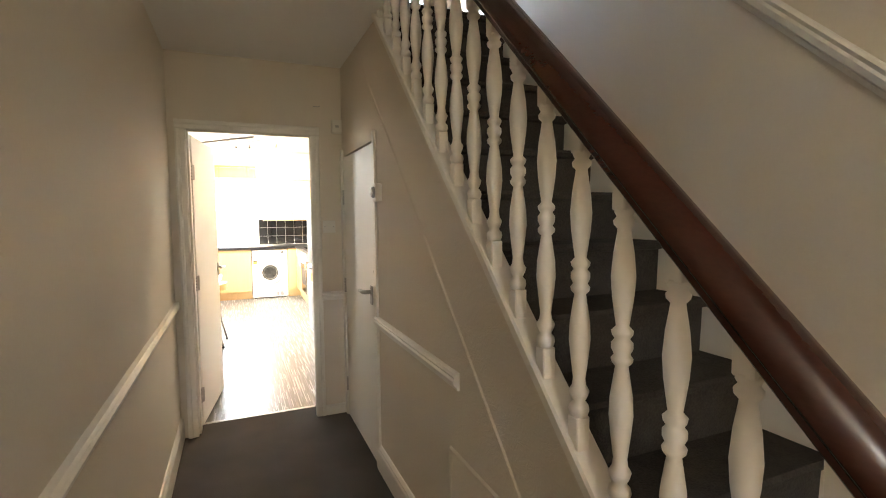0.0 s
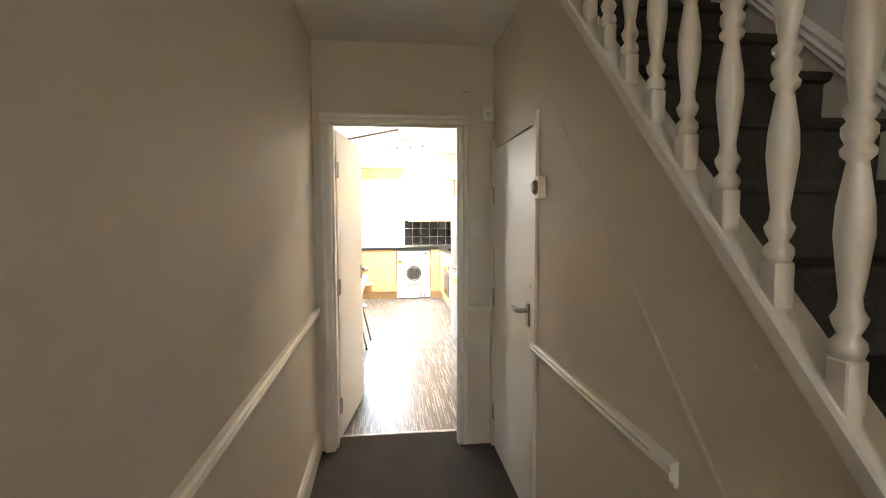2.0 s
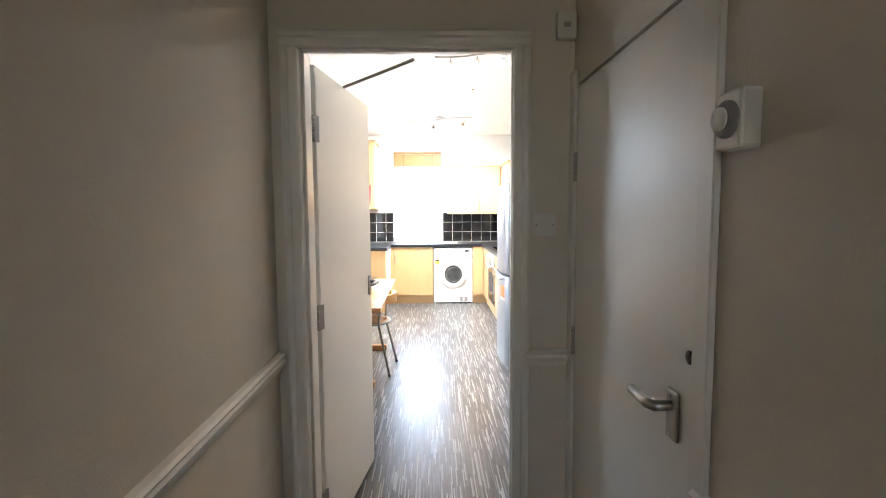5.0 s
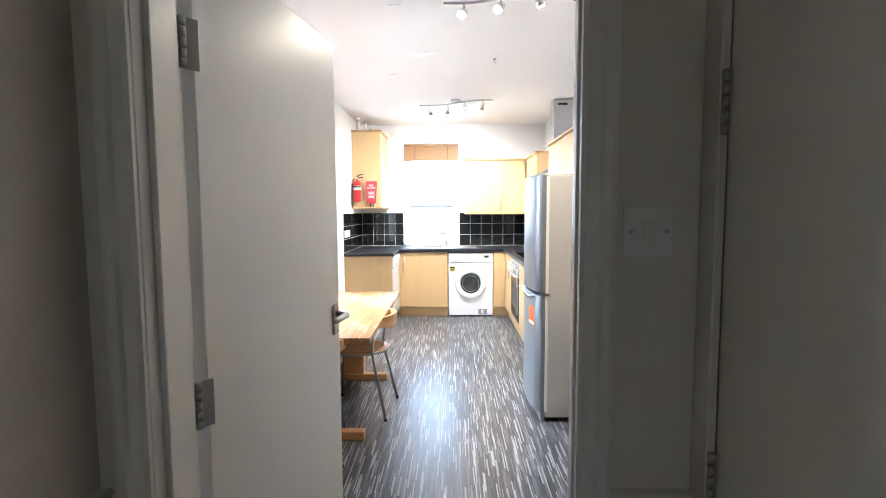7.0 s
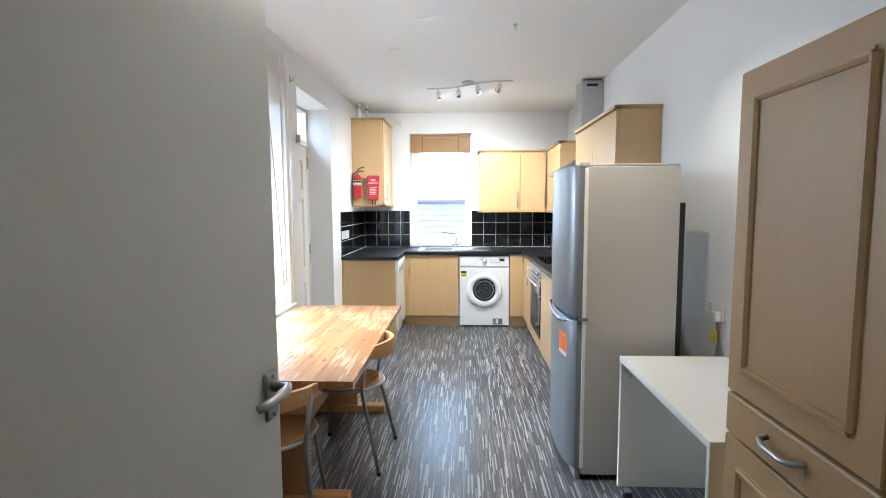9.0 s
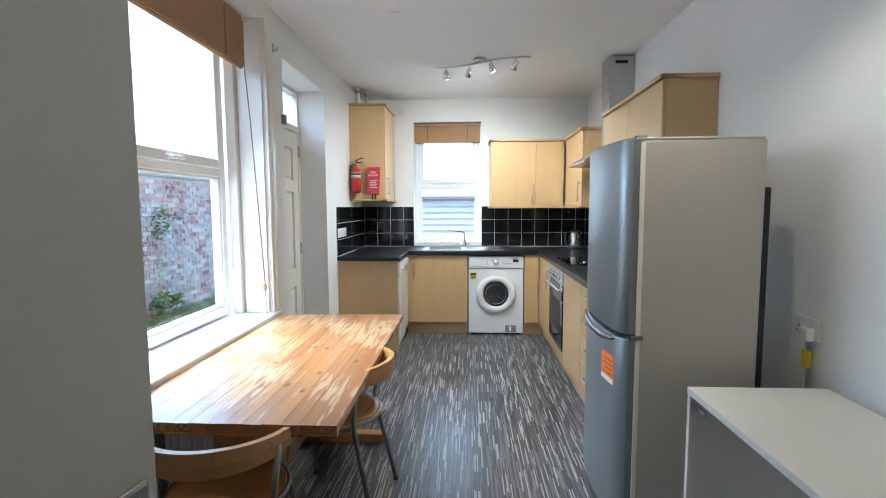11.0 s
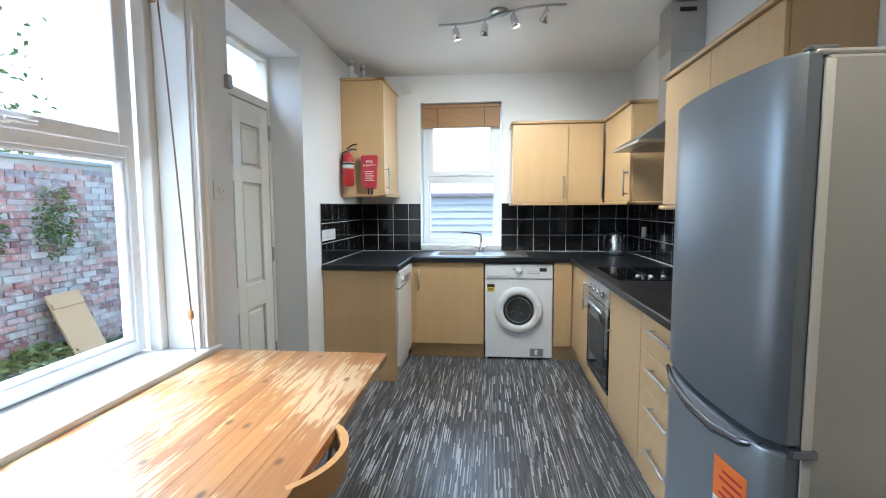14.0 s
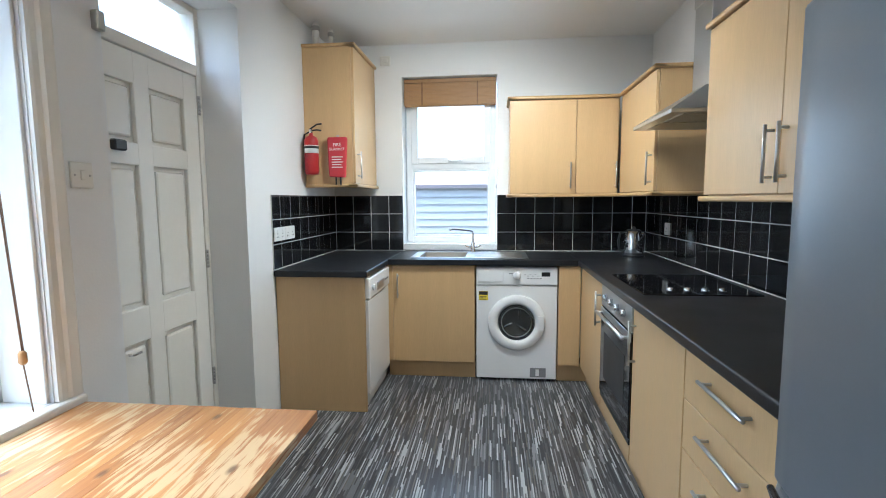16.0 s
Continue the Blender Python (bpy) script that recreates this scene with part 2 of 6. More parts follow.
STAIRCARPET = mat("grey_brown_stair_carpet", (0.075, 0.066, 0.058), 0.95, var=0.45, scale=14, fine=150, bump=0.02, spec=0.1)
VINYL = vinyl_mat()
MAHOG = mat("dark_mahogany", (0.050, 0.014, 0.009), 0.22, var=0.25, scale=3, fine=30, stretch=(6, 1, 6))
BEECH = mat("beech_laminate", (0.61, 0.415, 0.205), 0.34, var=0.11, scale=2, fine=30, stretch=(9, 9, 0.6), rnd=0.12)
BEECHEDGE = mat("beech_trim", (0.56, 0.37, 0.17), 0.34, var=0.09, scale=3, fine=30, stretch=(2, 2, 8))
OAK = mat("tan_wood_effect", (0.55, 0.355, 0.155), 0.42, var=0.10, scale=2, fine=30, stretch=(9, 9, 0.6))
WORKTOP = mat("black_worktop", (0.018, 0.019, 0.022), 0.33, var=0.25, scale=4, fine=200, bump=0.002, spec=0.4)
TILE = mat("black_glazed_tile", (0.010, 0.010, 0.011), 0.07, var=0.2, scale=3, fine=30, rvar=0.03, rnd=0.4)
GROUT = mat("pale_grout", (0.62, 0.61, 0.58), 0.85, var=0.12, scale=6, fine=120)
WHITE = mat("white_enamel", (0.80, 0.80, 0.80), 0.22, var=0.02)
UPVC = mat("white_upvc", (0.82, 0.83, 0.84), 0.25, var=0.02, scale=3)
WPLASTIC = mat("white_plastic", (0.74, 0.72, 0.67), 0.35, var=0.03, scale=8)
MELAMINE = mat("cream_melamine", (0.76, 0.73, 0.66), 0.35, var=0.03, scale=3)
STEEL = mat("brushed_steel", (0.55, 0.55, 0.55), 0.32, 1.0, var=0.06, scale=3, fine=60, stretch=(1, 1, 20))
CHROME = mat("chrome", (0.75, 0.75, 0.76), 0.12, 1.0, var=0.03, rvar=0.04)
SATIN = mat("satin_nickel", (0.48, 0.47, 0.45), 0.36, 1.0, var=0.06, scale=8)
SILVER = mat("silver_grey_paint", (0.48, 0.455, 0.42), 0.40, 0.25, var=0.03, scale=2, fine=150)
SILVERDOOR = mat("silver_door_skin", (0.24, 0.26, 0.285), 0.38, 0.5, var=0.03, scale=2, fine=150)
BLACK = mat("black_plastic", (0.014, 0.014, 0.015), 0.4, var=0.15)
DARKGLASS = mat("dark_oven_glass", (0.008, 0.008, 0.009), 0.05, var=0.1, rvar=0.02)
CERAMIC = mat("black_ceramic_hob", (0.006, 0.006, 0.007), 0.06, var=0.1, rvar=0.02)
RED = mat("red_enamel", (0.40, 0.022, 0.026), 0.3, var=0.06)
REDCLOTH = mat("red_soft_plastic", (0.50, 0.035, 0.05), 0.45, var=0.1, scale=12)
YELLOW = mat("yellow_label", (0.75, 0.58, 0.04), 0.5, var=0.04)
ORANGE = mat("orange_label", (0.80, 0.19, 0.03), 0.5, var=0.05)
PAPER = mat("white_label", (0.78, 0.78, 0.76), 0.6, var=0.03)
INK = mat("dark_print", (0.03, 0.03, 0.03), 0.6, var=0.05)
BAMBOO = mat("bamboo_slat", (0.43, 0.245, 0.105), 0.5, var=0.14, scale=3, fine=60, stretch=(1, 1, 12), rnd=0.15)
CORD = mat("brown_cord", (0.26, 0.15, 0.08), 0.8, var=0.15)
PINE = pine_mat()
PLY = mat("varnished_ply", (0.56, 0.30, 0.11), 0.3, var=0.1, scale=3, fine=30, stretch=(1, 8, 8))
TRESTLE = mat("varnished_pine_frame", (0.52, 0.27, 0.10), 0.35, var=0.12, scale=3, fine=24, stretch=(8, 1, 1))


def brick_mat():
    """Old bricks that differ one from another, purple-brown to slate grey, with pale lime stains and green growth."""
    m = bpy.data.materials.new("weathered_red_brick")
    m.use_nodes = True
    n, l = m.node_tree.nodes, m.node_tree.links
    b = n["Principled BSDF"]
    b.inputs["Roughness"].default_value = 0.92
    b.inputs["Specular IOR Level"].default_value = 0.25
    ge, oi, add, fr = n.new("ShaderNodeNewGeometry"), n.new("ShaderNodeObjectInfo"), n.new("ShaderNodeMath"), n.new("ShaderNodeMath")
    l.new(ge.outputs["Random Per Island"], add.inputs[0])
    l.new(oi.outputs["Random"], add.inputs[1])
    fr.operation = "FRACT"
    l.new(add.outputs[0], fr.inputs[0])
    ramp = n.new("ShaderNodeValToRGB")
    e = ramp.color_ramp.elements
    e[0].position, e[0].color = 0.0, (0.13, 0.078, 0.08, 1)
    e[1].position, e[1].color = 1.0, (0.50, 0.45, 0.41, 1)
    for p, c in ((0.22, (0.36, 0.17, 0.145, 1)), (0.42, (0.24, 0.215, 0.225, 1)), (0.62, (0.44, 0.24, 0.20, 1)), (0.82, (0.36, 0.31, 0.30, 1))):
        e.new(p).color = c
    l.new(fr.outputs[0], ramp.inputs[0])
    last = ramp.outputs[0]
    for scale, lo, hi, colour, top in ((2.3, 0.48, 0.66, (0.48, 0.51, 0.48, 1), 0.7), (11.0, 0.50, 0.66, (0.58, 0.58, 0.54, 1), 0.7), (1.1, 0.55, 0.70, (0.17, 0.23, 0.10, 1), 0.45)):
        nz, r, mx = n.new("ShaderNodeTexNoise"), n.new("ShaderNodeMapRange"), n.new("ShaderNodeMix")
        nz.inputs["Scale"].default_value, nz.inputs["Detail"].default_value, nz.inputs["Roughness"].default_value = scale, 8, 0.65
        l.new(ge.outputs["Position"], nz.inputs["Vector"])
        r.inputs["From Min"].default_value, r.inputs["From Max"].default_value, r.inputs["To Max"].default_value = lo, hi, top
        l.new(nz.outputs["Fac"], r.inputs["Value"])
        mx.data_type = "RGBA"
        mx.inputs[7].default_value = colour
        l.new(r.outputs["Result"], mx.inputs[0])
        l.new(last, mx.inputs[6])
        last = mx.outputs[2]
    l.new(last, b.inputs["Base Color"])
    return m


BRICKM = brick_mat()
DARKCHROME = mat("dark_chrome", (0.22, 0.22, 0.24), 0.25, 0.9, var=0.05)
MORTAR = mat("pale_lime_mortar", (0.48, 0.48, 0.44), 0.95, var=0.3, scale=5, fine=90, bump=0.02)
LEAF = mat("green_leaf", (0.16, 0.22, 0.055), 0.5, var=0.3, scale=2, fine=9)
GRASS = mat("grass_blade", (0.09, 0.17, 0.03), 0.6, var=0.3, scale=2, fine=9)
SOIL = mat("yard_ground", (0.14, 0.13, 0.10), 0.95, var=0.3, scale=3, fine=60, bump=0.02)
BARK = mat("bark", (0.10, 0.075, 0.05), 0.9, var=0.3, scale=6, fine=60, bump=0.02)
PLANKW = mat("bare_softwood", (0.55, 0.36, 0.17), 0.6, var=0.12, scale=2, fine=20, stretch=(8, 8, 0.8))
GREYWOOD = mat("weathered_board", (0.62, 0.60, 0.58), 0.8, var=0.15, scale=2, fine=20, stretch=(1, 8, 8))
ROOF = mat("slate", (0.30, 0.25, 0.25), 0.7, var=0.2, scale=4)
SMOKE = mat("smoked_door_glass", (0.075, 0.075, 0.075), 0.12, 0.3, var=0.25, scale=14, fine=60)
GLASS = glass_mat("window_glass")
BULB = glow_mat("warm_bulb", (1.0, 0.86, 0.66), 8.0)
BULBDIM = glow_mat("cool_bulb", (1.0, 0.93, 0.82), 1.0)
RINGGREY = mat("faint_ring_print", (0.022, 0.022, 0.023), 0.25, var=0.05)
DIAL = mat("grey_print", (0.25, 0.25, 0.26), 0.5, var=0.05)


# ---- builders ----
BASE = {}


def box(bm, x0, x1, y0, y1, z0, z1, bev=0.0, seg=1):
    r = bmesh.ops.create_cube(bm, size=1.0)
    vs = r["verts"]
    for v in vs:
        v.co = Vector((x0 + (v.co.x + 0.5) * (x1 - x0), y0 + (v.co.y + 0.5) * (y1 - y0), z0 + (v.co.z + 0.5) * (z1 - z0)))
    if bev:
        es = list({e for v in vs for e in v.link_edges})
        bmesh.ops.bevel(bm, geom=es, offset=bev, segments=seg, profile=0.5, affect="EDGES")
    return bm


def B(x0, x1, y0, y1, z0, z1, bev=0.0, seg=1):
    return box(bmesh.new(), x0, x1, y0, y1, z0, z1, bev, seg)


def sweep(bm, p0, p1, profile, side, up=(0, 0, 1)):
    """A profile of (side, up) pairs drawn along the line from p0 to p1, with closed ends."""
    p0, p1, side, up = Vector(p0), Vector(p1), Vector(side), Vector(up)
    rings = []
    for p in (p0, p1):
        rings.append([bm.verts.new(p + side * a + up * b) for a, b in profile])
    n = len(profile)
    for i in range(n):
        bm.faces.new((rings[0][i], rings[0][(i + 1) % n], rings[1][(i + 1) % n], rings[1][i]))
    bm.faces.new(rings[0][::-1])
    bm.faces.new(rings[1])
    bmesh.ops.recalc_face_normals(bm, faces=bm.faces[:])
    return bm


def tube(bm, pts, r, seg=10, closed=False):
    """A round rod along a polyline."""
    pts = [Vector(p) for p in pts]
    n = len(pts)
    rings = []
    ref = None
    for i, p in enumerate(pts):
        a = pts[(i - 1) % n] if (i or closed) else pts[i]
        c = pts[(i + 1) % n] if (i < n - 1 or closed) else pts[i]
        d = (c - a).normalized()
        if ref is None:
            ref = d.orthogonal().normalized()
        else:
            ref = (ref - d * ref.dot(d)).normalized()
        o = d.cross(ref)
        rr = r[i] if isinstance(r, (list, tuple)) else r
        rings.append([bm.verts.new(p + (ref * math.cos(k * math.tau / seg) + o * math.sin(k * math.tau / seg)) * rr) for k in range(seg)])
    m = n if closed else n - 1
    for i in range(m):
        q, s = rings[i], rings[(i + 1) % n]
        for k in range(seg):
            bm.faces.new((q[k], q[(k + 1) % seg], s[(k + 1) % seg], s[k]))
    if not closed:
        bm.faces.new(rings[0][::-1])
        bm.faces.new(rings[-1])
    for f in bm.faces:
        f.smooth = True
    return bm


def lathe(bm, prof, place=Matrix.Identity(4), seg=20):
    """A turned shape from (radius, height) pairs."""
    rings = []
    for r, z in prof:
        rings.append([bm.verts.new(place @ Vector((max(r, 1e-4) * math.cos(k * math.tau / seg), max(r, 1e-4) * math.sin(k * math.tau / seg), z))) for k in range(seg)])
    for a, c in zip(rings, rings[1:]):
        for k in range(seg):
            f = bm.faces.new((a[k], a[(k + 1) % seg], c[(k + 1) % seg], c[k]))
            f.smooth = True
    bm.faces.new(rings[0][::-1])
    bm.faces.new(rings[-1])
    return bm


def prism(bm, pts, d):
    """A flat outline thickened by the vector d."""
    d = Vector(d)
    a = [bm.verts.new(p) for p in pts]
    c = [bm.verts.new(Vector(p) + d) for p in pts]
    n = len(pts)
    bm.faces.new(a[::-1])
    bm.faces.new(c)
    for i in range(n):
        bm.faces.new((a[i], a[(i + 1) % n], c[(i + 1) % n], c[i]))
    bmesh.ops.recalc_face_normals(bm, faces=bm.faces[:])
    return bm


def mesh(name, bm, material, shift=(0, 0, 0)):
    me = bpy.data.meshes.new(name)
    bmesh.ops.translate(bm, verts=bm.verts[:], vec=-Vector(shift))
    bm.to_mesh(me)
    bm.free()
    me.materials.append(material)
    return me


def thing(name, at, label, category, group="", kind=""):
    ob = tagged(new(name), label, category, group, kind)
    ob.location = at
    BASE[ob.name] = Vector(at)
    return ob


def part(name, bm, material, parent, label=""):
    """One mesh under a thing or a part; the bmesh is in the world's metres."""
    shift = BASE[parent.name]
    ob = new(name, mesh(name, bm, material, shift))
    ob.parent = parent
    BASE[ob.name] = shift
    if label:
        ob["label"] = label
    return ob


def solid(name, bm, material, label, category, kind="structure", group=""):
    return tagged(new(name, mesh(name, bm, material)), label, category, group, kind)


def panel_wall(axis, a, b, u0, u1, z0, z1, holes=()):
    """A wall slab between a and b on its axis, from u0 to u1 along it, with openings (u0, u1, z0, z1) through it."""
    bm = bmesh.new()
    us = sorted({u0, u1, *[h[0] for h in holes], *[h[1] for h in holes]})
    for p, q in zip(us, us[1:]):
        cuts = sorted((h[2], h[3]) for h in holes if h[0] <= p and h[1] >= q)
        z = z0
        for c0, c1 in cuts + [(z1, z1)]:
            if c0 - z > 1e-4:
                box(bm, *((a, b, p, q) if axis == "x" else (p, q, a, b)), z, c0)
            z = c1
    bmesh.ops.remove_doubles(bm, verts=bm.verts[:], dist=1e-5)
    return bm


# ---- structure ----
XL, XR, YB, ZK = -0.64, 1.96, 6.06, 2.61       # kitchen: side walls, back wall, ceiling
HX, HZ, Y0, YD = 1.075, 2.46, -6.2, 0.045        # hall: width, ceiling, front end; kitchen face of the door wall
SLOPE, SY, SZ = 0.972, -2.05, 1.416           # stair pitch and one point of the string's top
ST = 5.2                                       # top of the stairwell


def string_z(y):
    return SZ + SLOPE * (y - SY)


solid("floor_kitchen", B(XL - 0.3, XR + 0.2, YD, YB + 0.2, -0.11, 0.0), VINYL, "grey and brown finely striped vinyl kitchen floor", "floor")
solid("floor_doorway", B(0.09, 0.87, YD - 0.005, 0.19, 0.001, 0.012), CARPET, "dark grey carpet edge in the doorway", "carpet")
solid("floor_hall", B(-0.2, XR + 0.2, Y0 - 0.2, YD - 0.006, -0.10, 0.012), CARPET, "dark grey worn carpet on the hall floor", "carpet")
solid("threshold_strip", sweep(bmesh.new(), (0.10, 0.195, 0.008), (0.865, 0.195, 0.008), [(-0.018, 0.004), (-0.012, 0.008), (0.006, 0.008), (0.014, -0.007), (-0.018, -0.007)], (0, 1, 0)), SATIN, "thin metal threshold strip in the kitchen doorway", "threshold")
solid("wall_hall_left", B(-0.15, 0.0, Y0, 0.0, 0, 2.7), HALL_WALL, "cream painted relief wallpaper hall wall", "wall")
solid("wall_hall_door", panel_wall("y", 0.0, YD, XL - 0.3, XR + 0.15, 0, ST, [(0.090, 0.872, -0.01, 2.0), (1.30, 1.74, 2.80, 3.38)]), HALL_WALL, "cream painted wall with the kitchen doorway", "wall")
solid("wall_kitchen_front", panel_wall("y", YD, YD + 0.012, XL, XR, 0, ZK, [(0.07, 0.90, -0.01, 2.03)]), KIT_WALL, "white painted kitchen wall around the doorway", "wall")
solid("ceiling_hall", B(0.0, HX + 0.06, Y0, 0.0, HZ, HZ + 0.2), CEIL, "cream painted hall ceiling", "ceiling")
solid("wall_stair", B(XR, XR + 0.15, Y0, 0.0, 0, ST), HALL_WALL, "cream relief wallpaper wall beside the stairs", "wall")
solid("wall_front", panel_wall("y", Y0 - 0.15, Y0, -0.15, XR + 0.15, 0, ST, [(0.1, 1.0, 0.0, 2.5)]), HALL_WALL, "cream wall at the front of the hall", "wall")
solid("wall_landing", B(-0.15, 0.0, Y0, 0.0, 2.7, ST), HALL_WALL, "cream landing wall above the hall", "wall")
solid("ceiling_landing", B(-0.15, XR + 0.15, Y0 - 0.15, YD, ST, ST + 0.1), CEIL, "white landing ceiling above the stairs", "ceiling")

WIN = (2.09, 3.31, 0.715, 2.50)
DOOR = (3.61, 4.55, 0.0, 2.36)
KWIN = (-0.04, 0.75, 0.90, 2.35)
solid("wall_kitchen_left", panel_wall("x", XL - 0.34, XL, YD, YB + 0.3, 0, ZK, [WIN, DOOR]), KIT_WALL, "white painted kitchen wall with a deep window and back door", "wall")
solid("wall_kitchen_back", panel_wall("y", YB, YB + 0.3, XL, XR, 0, ZK, [KWIN]), KIT_WALL, "white painted end wall with the sink window", "wall")
solid("wall_kitchen_right", B(XR, XR + 0.15, YD, YB + 0.3, 0, ZK), KIT_WALL, "plain white painted kitchen wall", "wall")
solid("ceiling_kitchen", B(XL - 0.34, XR + 0.15, YD, YB + 0.3, ZK, ZK + 0.15), CEIL, "white painted kitchen ceiling with flaking spots", "ceiling")

# spandrel under the stairs: one sloping slab with the cupboard doorway cut out
bm = bmesh.new()
CY0, CY1, CZ = -0.848, -0.052, 1.850
for p, q, low in ((-3.35, CY0, None), (CY0, CY1, CZ), (CY1, 0.0, None)):
    lo0 = low if low else 0.0
    top = lambda y: min(string_z(y) - 0.004, HZ + 0.3)
    brk = SY + (HZ + 0.3 - SZ) / SLOPE
    ys = [p] + ([brk] if p < brk < q else []) + [q]
    outline = [(HX, y, top(y)) for y in ys] + [(HX, q, lo0), (HX, p, lo0)]
    prism(bm, outline, (0.04, 0, 0))
solid("wall_spandrel", bm, HALL_WALL, "cream painted wall panel under the staircase", "wall")
solid("wall_landing_edge", B(HX, HX + 0.06, SY + (HZ + 0.3 - SZ) / SLOPE, 0.0, HZ + 0.0, HZ + 0.3), HALL_WALL, "cream painted landing edge over the hall", "wall")
solid("wall_cupboard_back", B(HX + 0.35, HX + 0.38, -1.1, 0.0, 0, 1.9), HALL_WALL, "plain back of the cupboard under the stairs", "wall")

bm = bmesh.new()
sweep(bm, (HX, -0.24, string_z(-0.24) - 0.505), (HX, -2.62, string_z(-2.62) - 0.505), [(0, -0.020), (-0.003, -0.008), (-0.0035, 0.006), (0, 0.020)], (1, 0, 0))
solid("trim_spandrel", bm, HALL_WALL, "raised painted bead sloping along the stair side", "trim")
bm = bmesh.new()
sweep(bm, (HX, -1.85, 0.577), (HX, -2.42, 0.577), [(0, -0.009), (-0.006, 0), (0, 0.009)], (1, 0, 0))
sweep(bm, (HX, -1.85, 0.157), (HX, -1.85, 0.577), [(0, -0.009), (-0.006, 0), (0, 0.009)], (1, 0, 0), (0, 1, 0))
solid("trim_panel", bm, HALL_WALL, "thin painted bead on the panel below the stairs", "trim")

DADO = [(0, -0.032), (0.010, -0.030), (0.012, -0.018), (0.022, -0.012), (0.026, 0.004), (0.020, 0.012), (0.026, 0.022), (0.018, 0.030), (0, 0.032)]
SKIRT = [(0, 0), (0.018, 0), (0.018, 0.115), (0.013, 0.125), (0.015, 0.135), (0.006, 0.150), (0, 0.152)]
solid("dado_rail_left", sweep(bmesh.new(), (0, Y0, 0.872), (0, -0.001, 0.872), DADO, (1, 0, 0)), GLOSS, "white moulded dado rail on the hall wall", "dado rail")
solid("dado_rail_right", sweep(bmesh.new(), (HX, -1.93, 0.852), (HX, -0.87, 0.852), DADO, (-1, 0, 0)), GLOSS, "white moulded dado rail under the stairs", "dado rail")
solid("dado_rail_end", sweep(bmesh.new(), (0.905, 0, 0.872), (HX - 0.002, 0, 0.872), DADO, (0, -1, 0)), GLOSS, "short white dado rail beside the kitchen door", "dado rail")
solid("baseboard_left", sweep(bmesh.new(), (0, Y0, 0.006), (0, -0.001, 0.006), SKIRT, (1, 0, 0)), GLOSS, "white moulded skirting board in the hall", "baseboard")
solid("baseboard_right", sweep(bmesh.new(), (HX, -3.3, 0.006), (HX, -0.87, 0.006), SKIRT, (-1, 0, 0)), GLOSS, "white moulded skirting board below the stairs", "baseboard")
solid("baseboard_end", sweep(bmesh.new(), (0.905, 0, 0.006), (HX - 0.002, 0, 0.006), [(a, b * 0.5) for a, b in SKIRT], (0, -1, 0)), GLOSS, "short white skirting beside the kitchen door", "baseboard")

# dado rail and moulded string on the far side of the stairs
rise = Vector((0, 1, SLOPE)).normalized()
bm = bmesh.new()
for y0, y1 in ((-5.0, -0.2),):
    sweep(bm, (XR, y0, string_z(y0) + 1.0), (XR, y1, string_z(y1) + 1.0), [(a, b * 1.45) for a, b in DADO], (-1, 0, 0))
solid("dado_rail_stair", bm, GLOSS, "white dado rail climbing the stair wall", "dado rail")
bm = bmesh.new()
STR = [(0, -0.42), (0.022, -0.42), (0.022, -0.055), (0.034, -0.045), (0.026, -0.030), (0.036, -0.015), (0.026, 0.0), (0.030, 0.018), (0.012, 0.035), (0, 0.04)]
sweep(bm, (XR, -3.35, string_z(-3.35) - 0.05), (XR, -0.2, string_z(-0.2) - 0.05), STR, (-1, 0, 0))
solid("trim_wall_string", bm, GLOSS, "white moulded stair string along the wall", "trim")


def architrave(name, axis, face, u0, u1, top, out, label, w=0.065, bottom=0.006):
    """Moulded surround of an opening on one wall face; out is the way it stands proud."""
    prof = [(0, 0), (0.012, 0), (0.016, 0.008), (0.016, 0.030), (0.022, 0.036), (0.022, w - 0.010), (0.016, w), (0, w)]
    bm = bmesh.new()
    P = (lambda u, z: (face, u, z)) if axis == "x" else (lambda u, z: (u, face, z))
    U = Vector((0, 1, 0)) if axis == "x" else Vector((1, 0, 0))
    side = Vector((out, 0, 0)) if axis == "x" else Vector((0, out, 0))
    sweep(bm, P(u0, bottom), P(u0, top), prof, side, -U)
    sweep(bm, P(u1, bottom), P(u1, top), prof, side, U)
    sweep(bm, P(u0 - w, top), P(u1 + w, top), prof, side, (0, 0, 1))
    return solid(name, bm, GLOSS, label, "door frame")


architrave("trim_door_hall", "y", 0.0, 0.100, 0.856, 1.985, -1, "white moulded architrave around the kitchen doorway", 0.060)
bm = B(HX - 0.016, HX - 0.0005, CY0 - 0.050, CY0 + 0.002, 0.006, 1.895, 0.003)
box(bm, HX - 0.016, HX - 0.0005, CY1 - 0.002, -0.002, 0.006, 1.895, 0.003)
solid("trim_cupboard", bm, GLOSS, "white posts either side of the under-stair cupboard", "door frame")
bm = bmesh.new()
box(bm, 0.076, 0.102, -0.004, 0.150, 0.012, 2.008, 0.003)
box(bm, 0.862, 0.888, -0.004, YD + 0.014, 0.012, 2.008, 0.003)
box(bm, 0.102, 0.862, -0.004, YD + 0.014, 1.986, 2.008, 0.003)
box(bm, 0.102, 0.114, 0.03, 0.12, 0.012, 1.986, 0.002)
box(bm, 0.852, 0.862, 0.006, 0.030, 0.012, 1.986, 0.002)
box(bm, 0.114, 0.852, 0.006, 0.030, 1.974, 1.986, 0.002)
solid("door_frame_kitchen", bm, GLOSS, "white painted door lining with stops", "door frame")


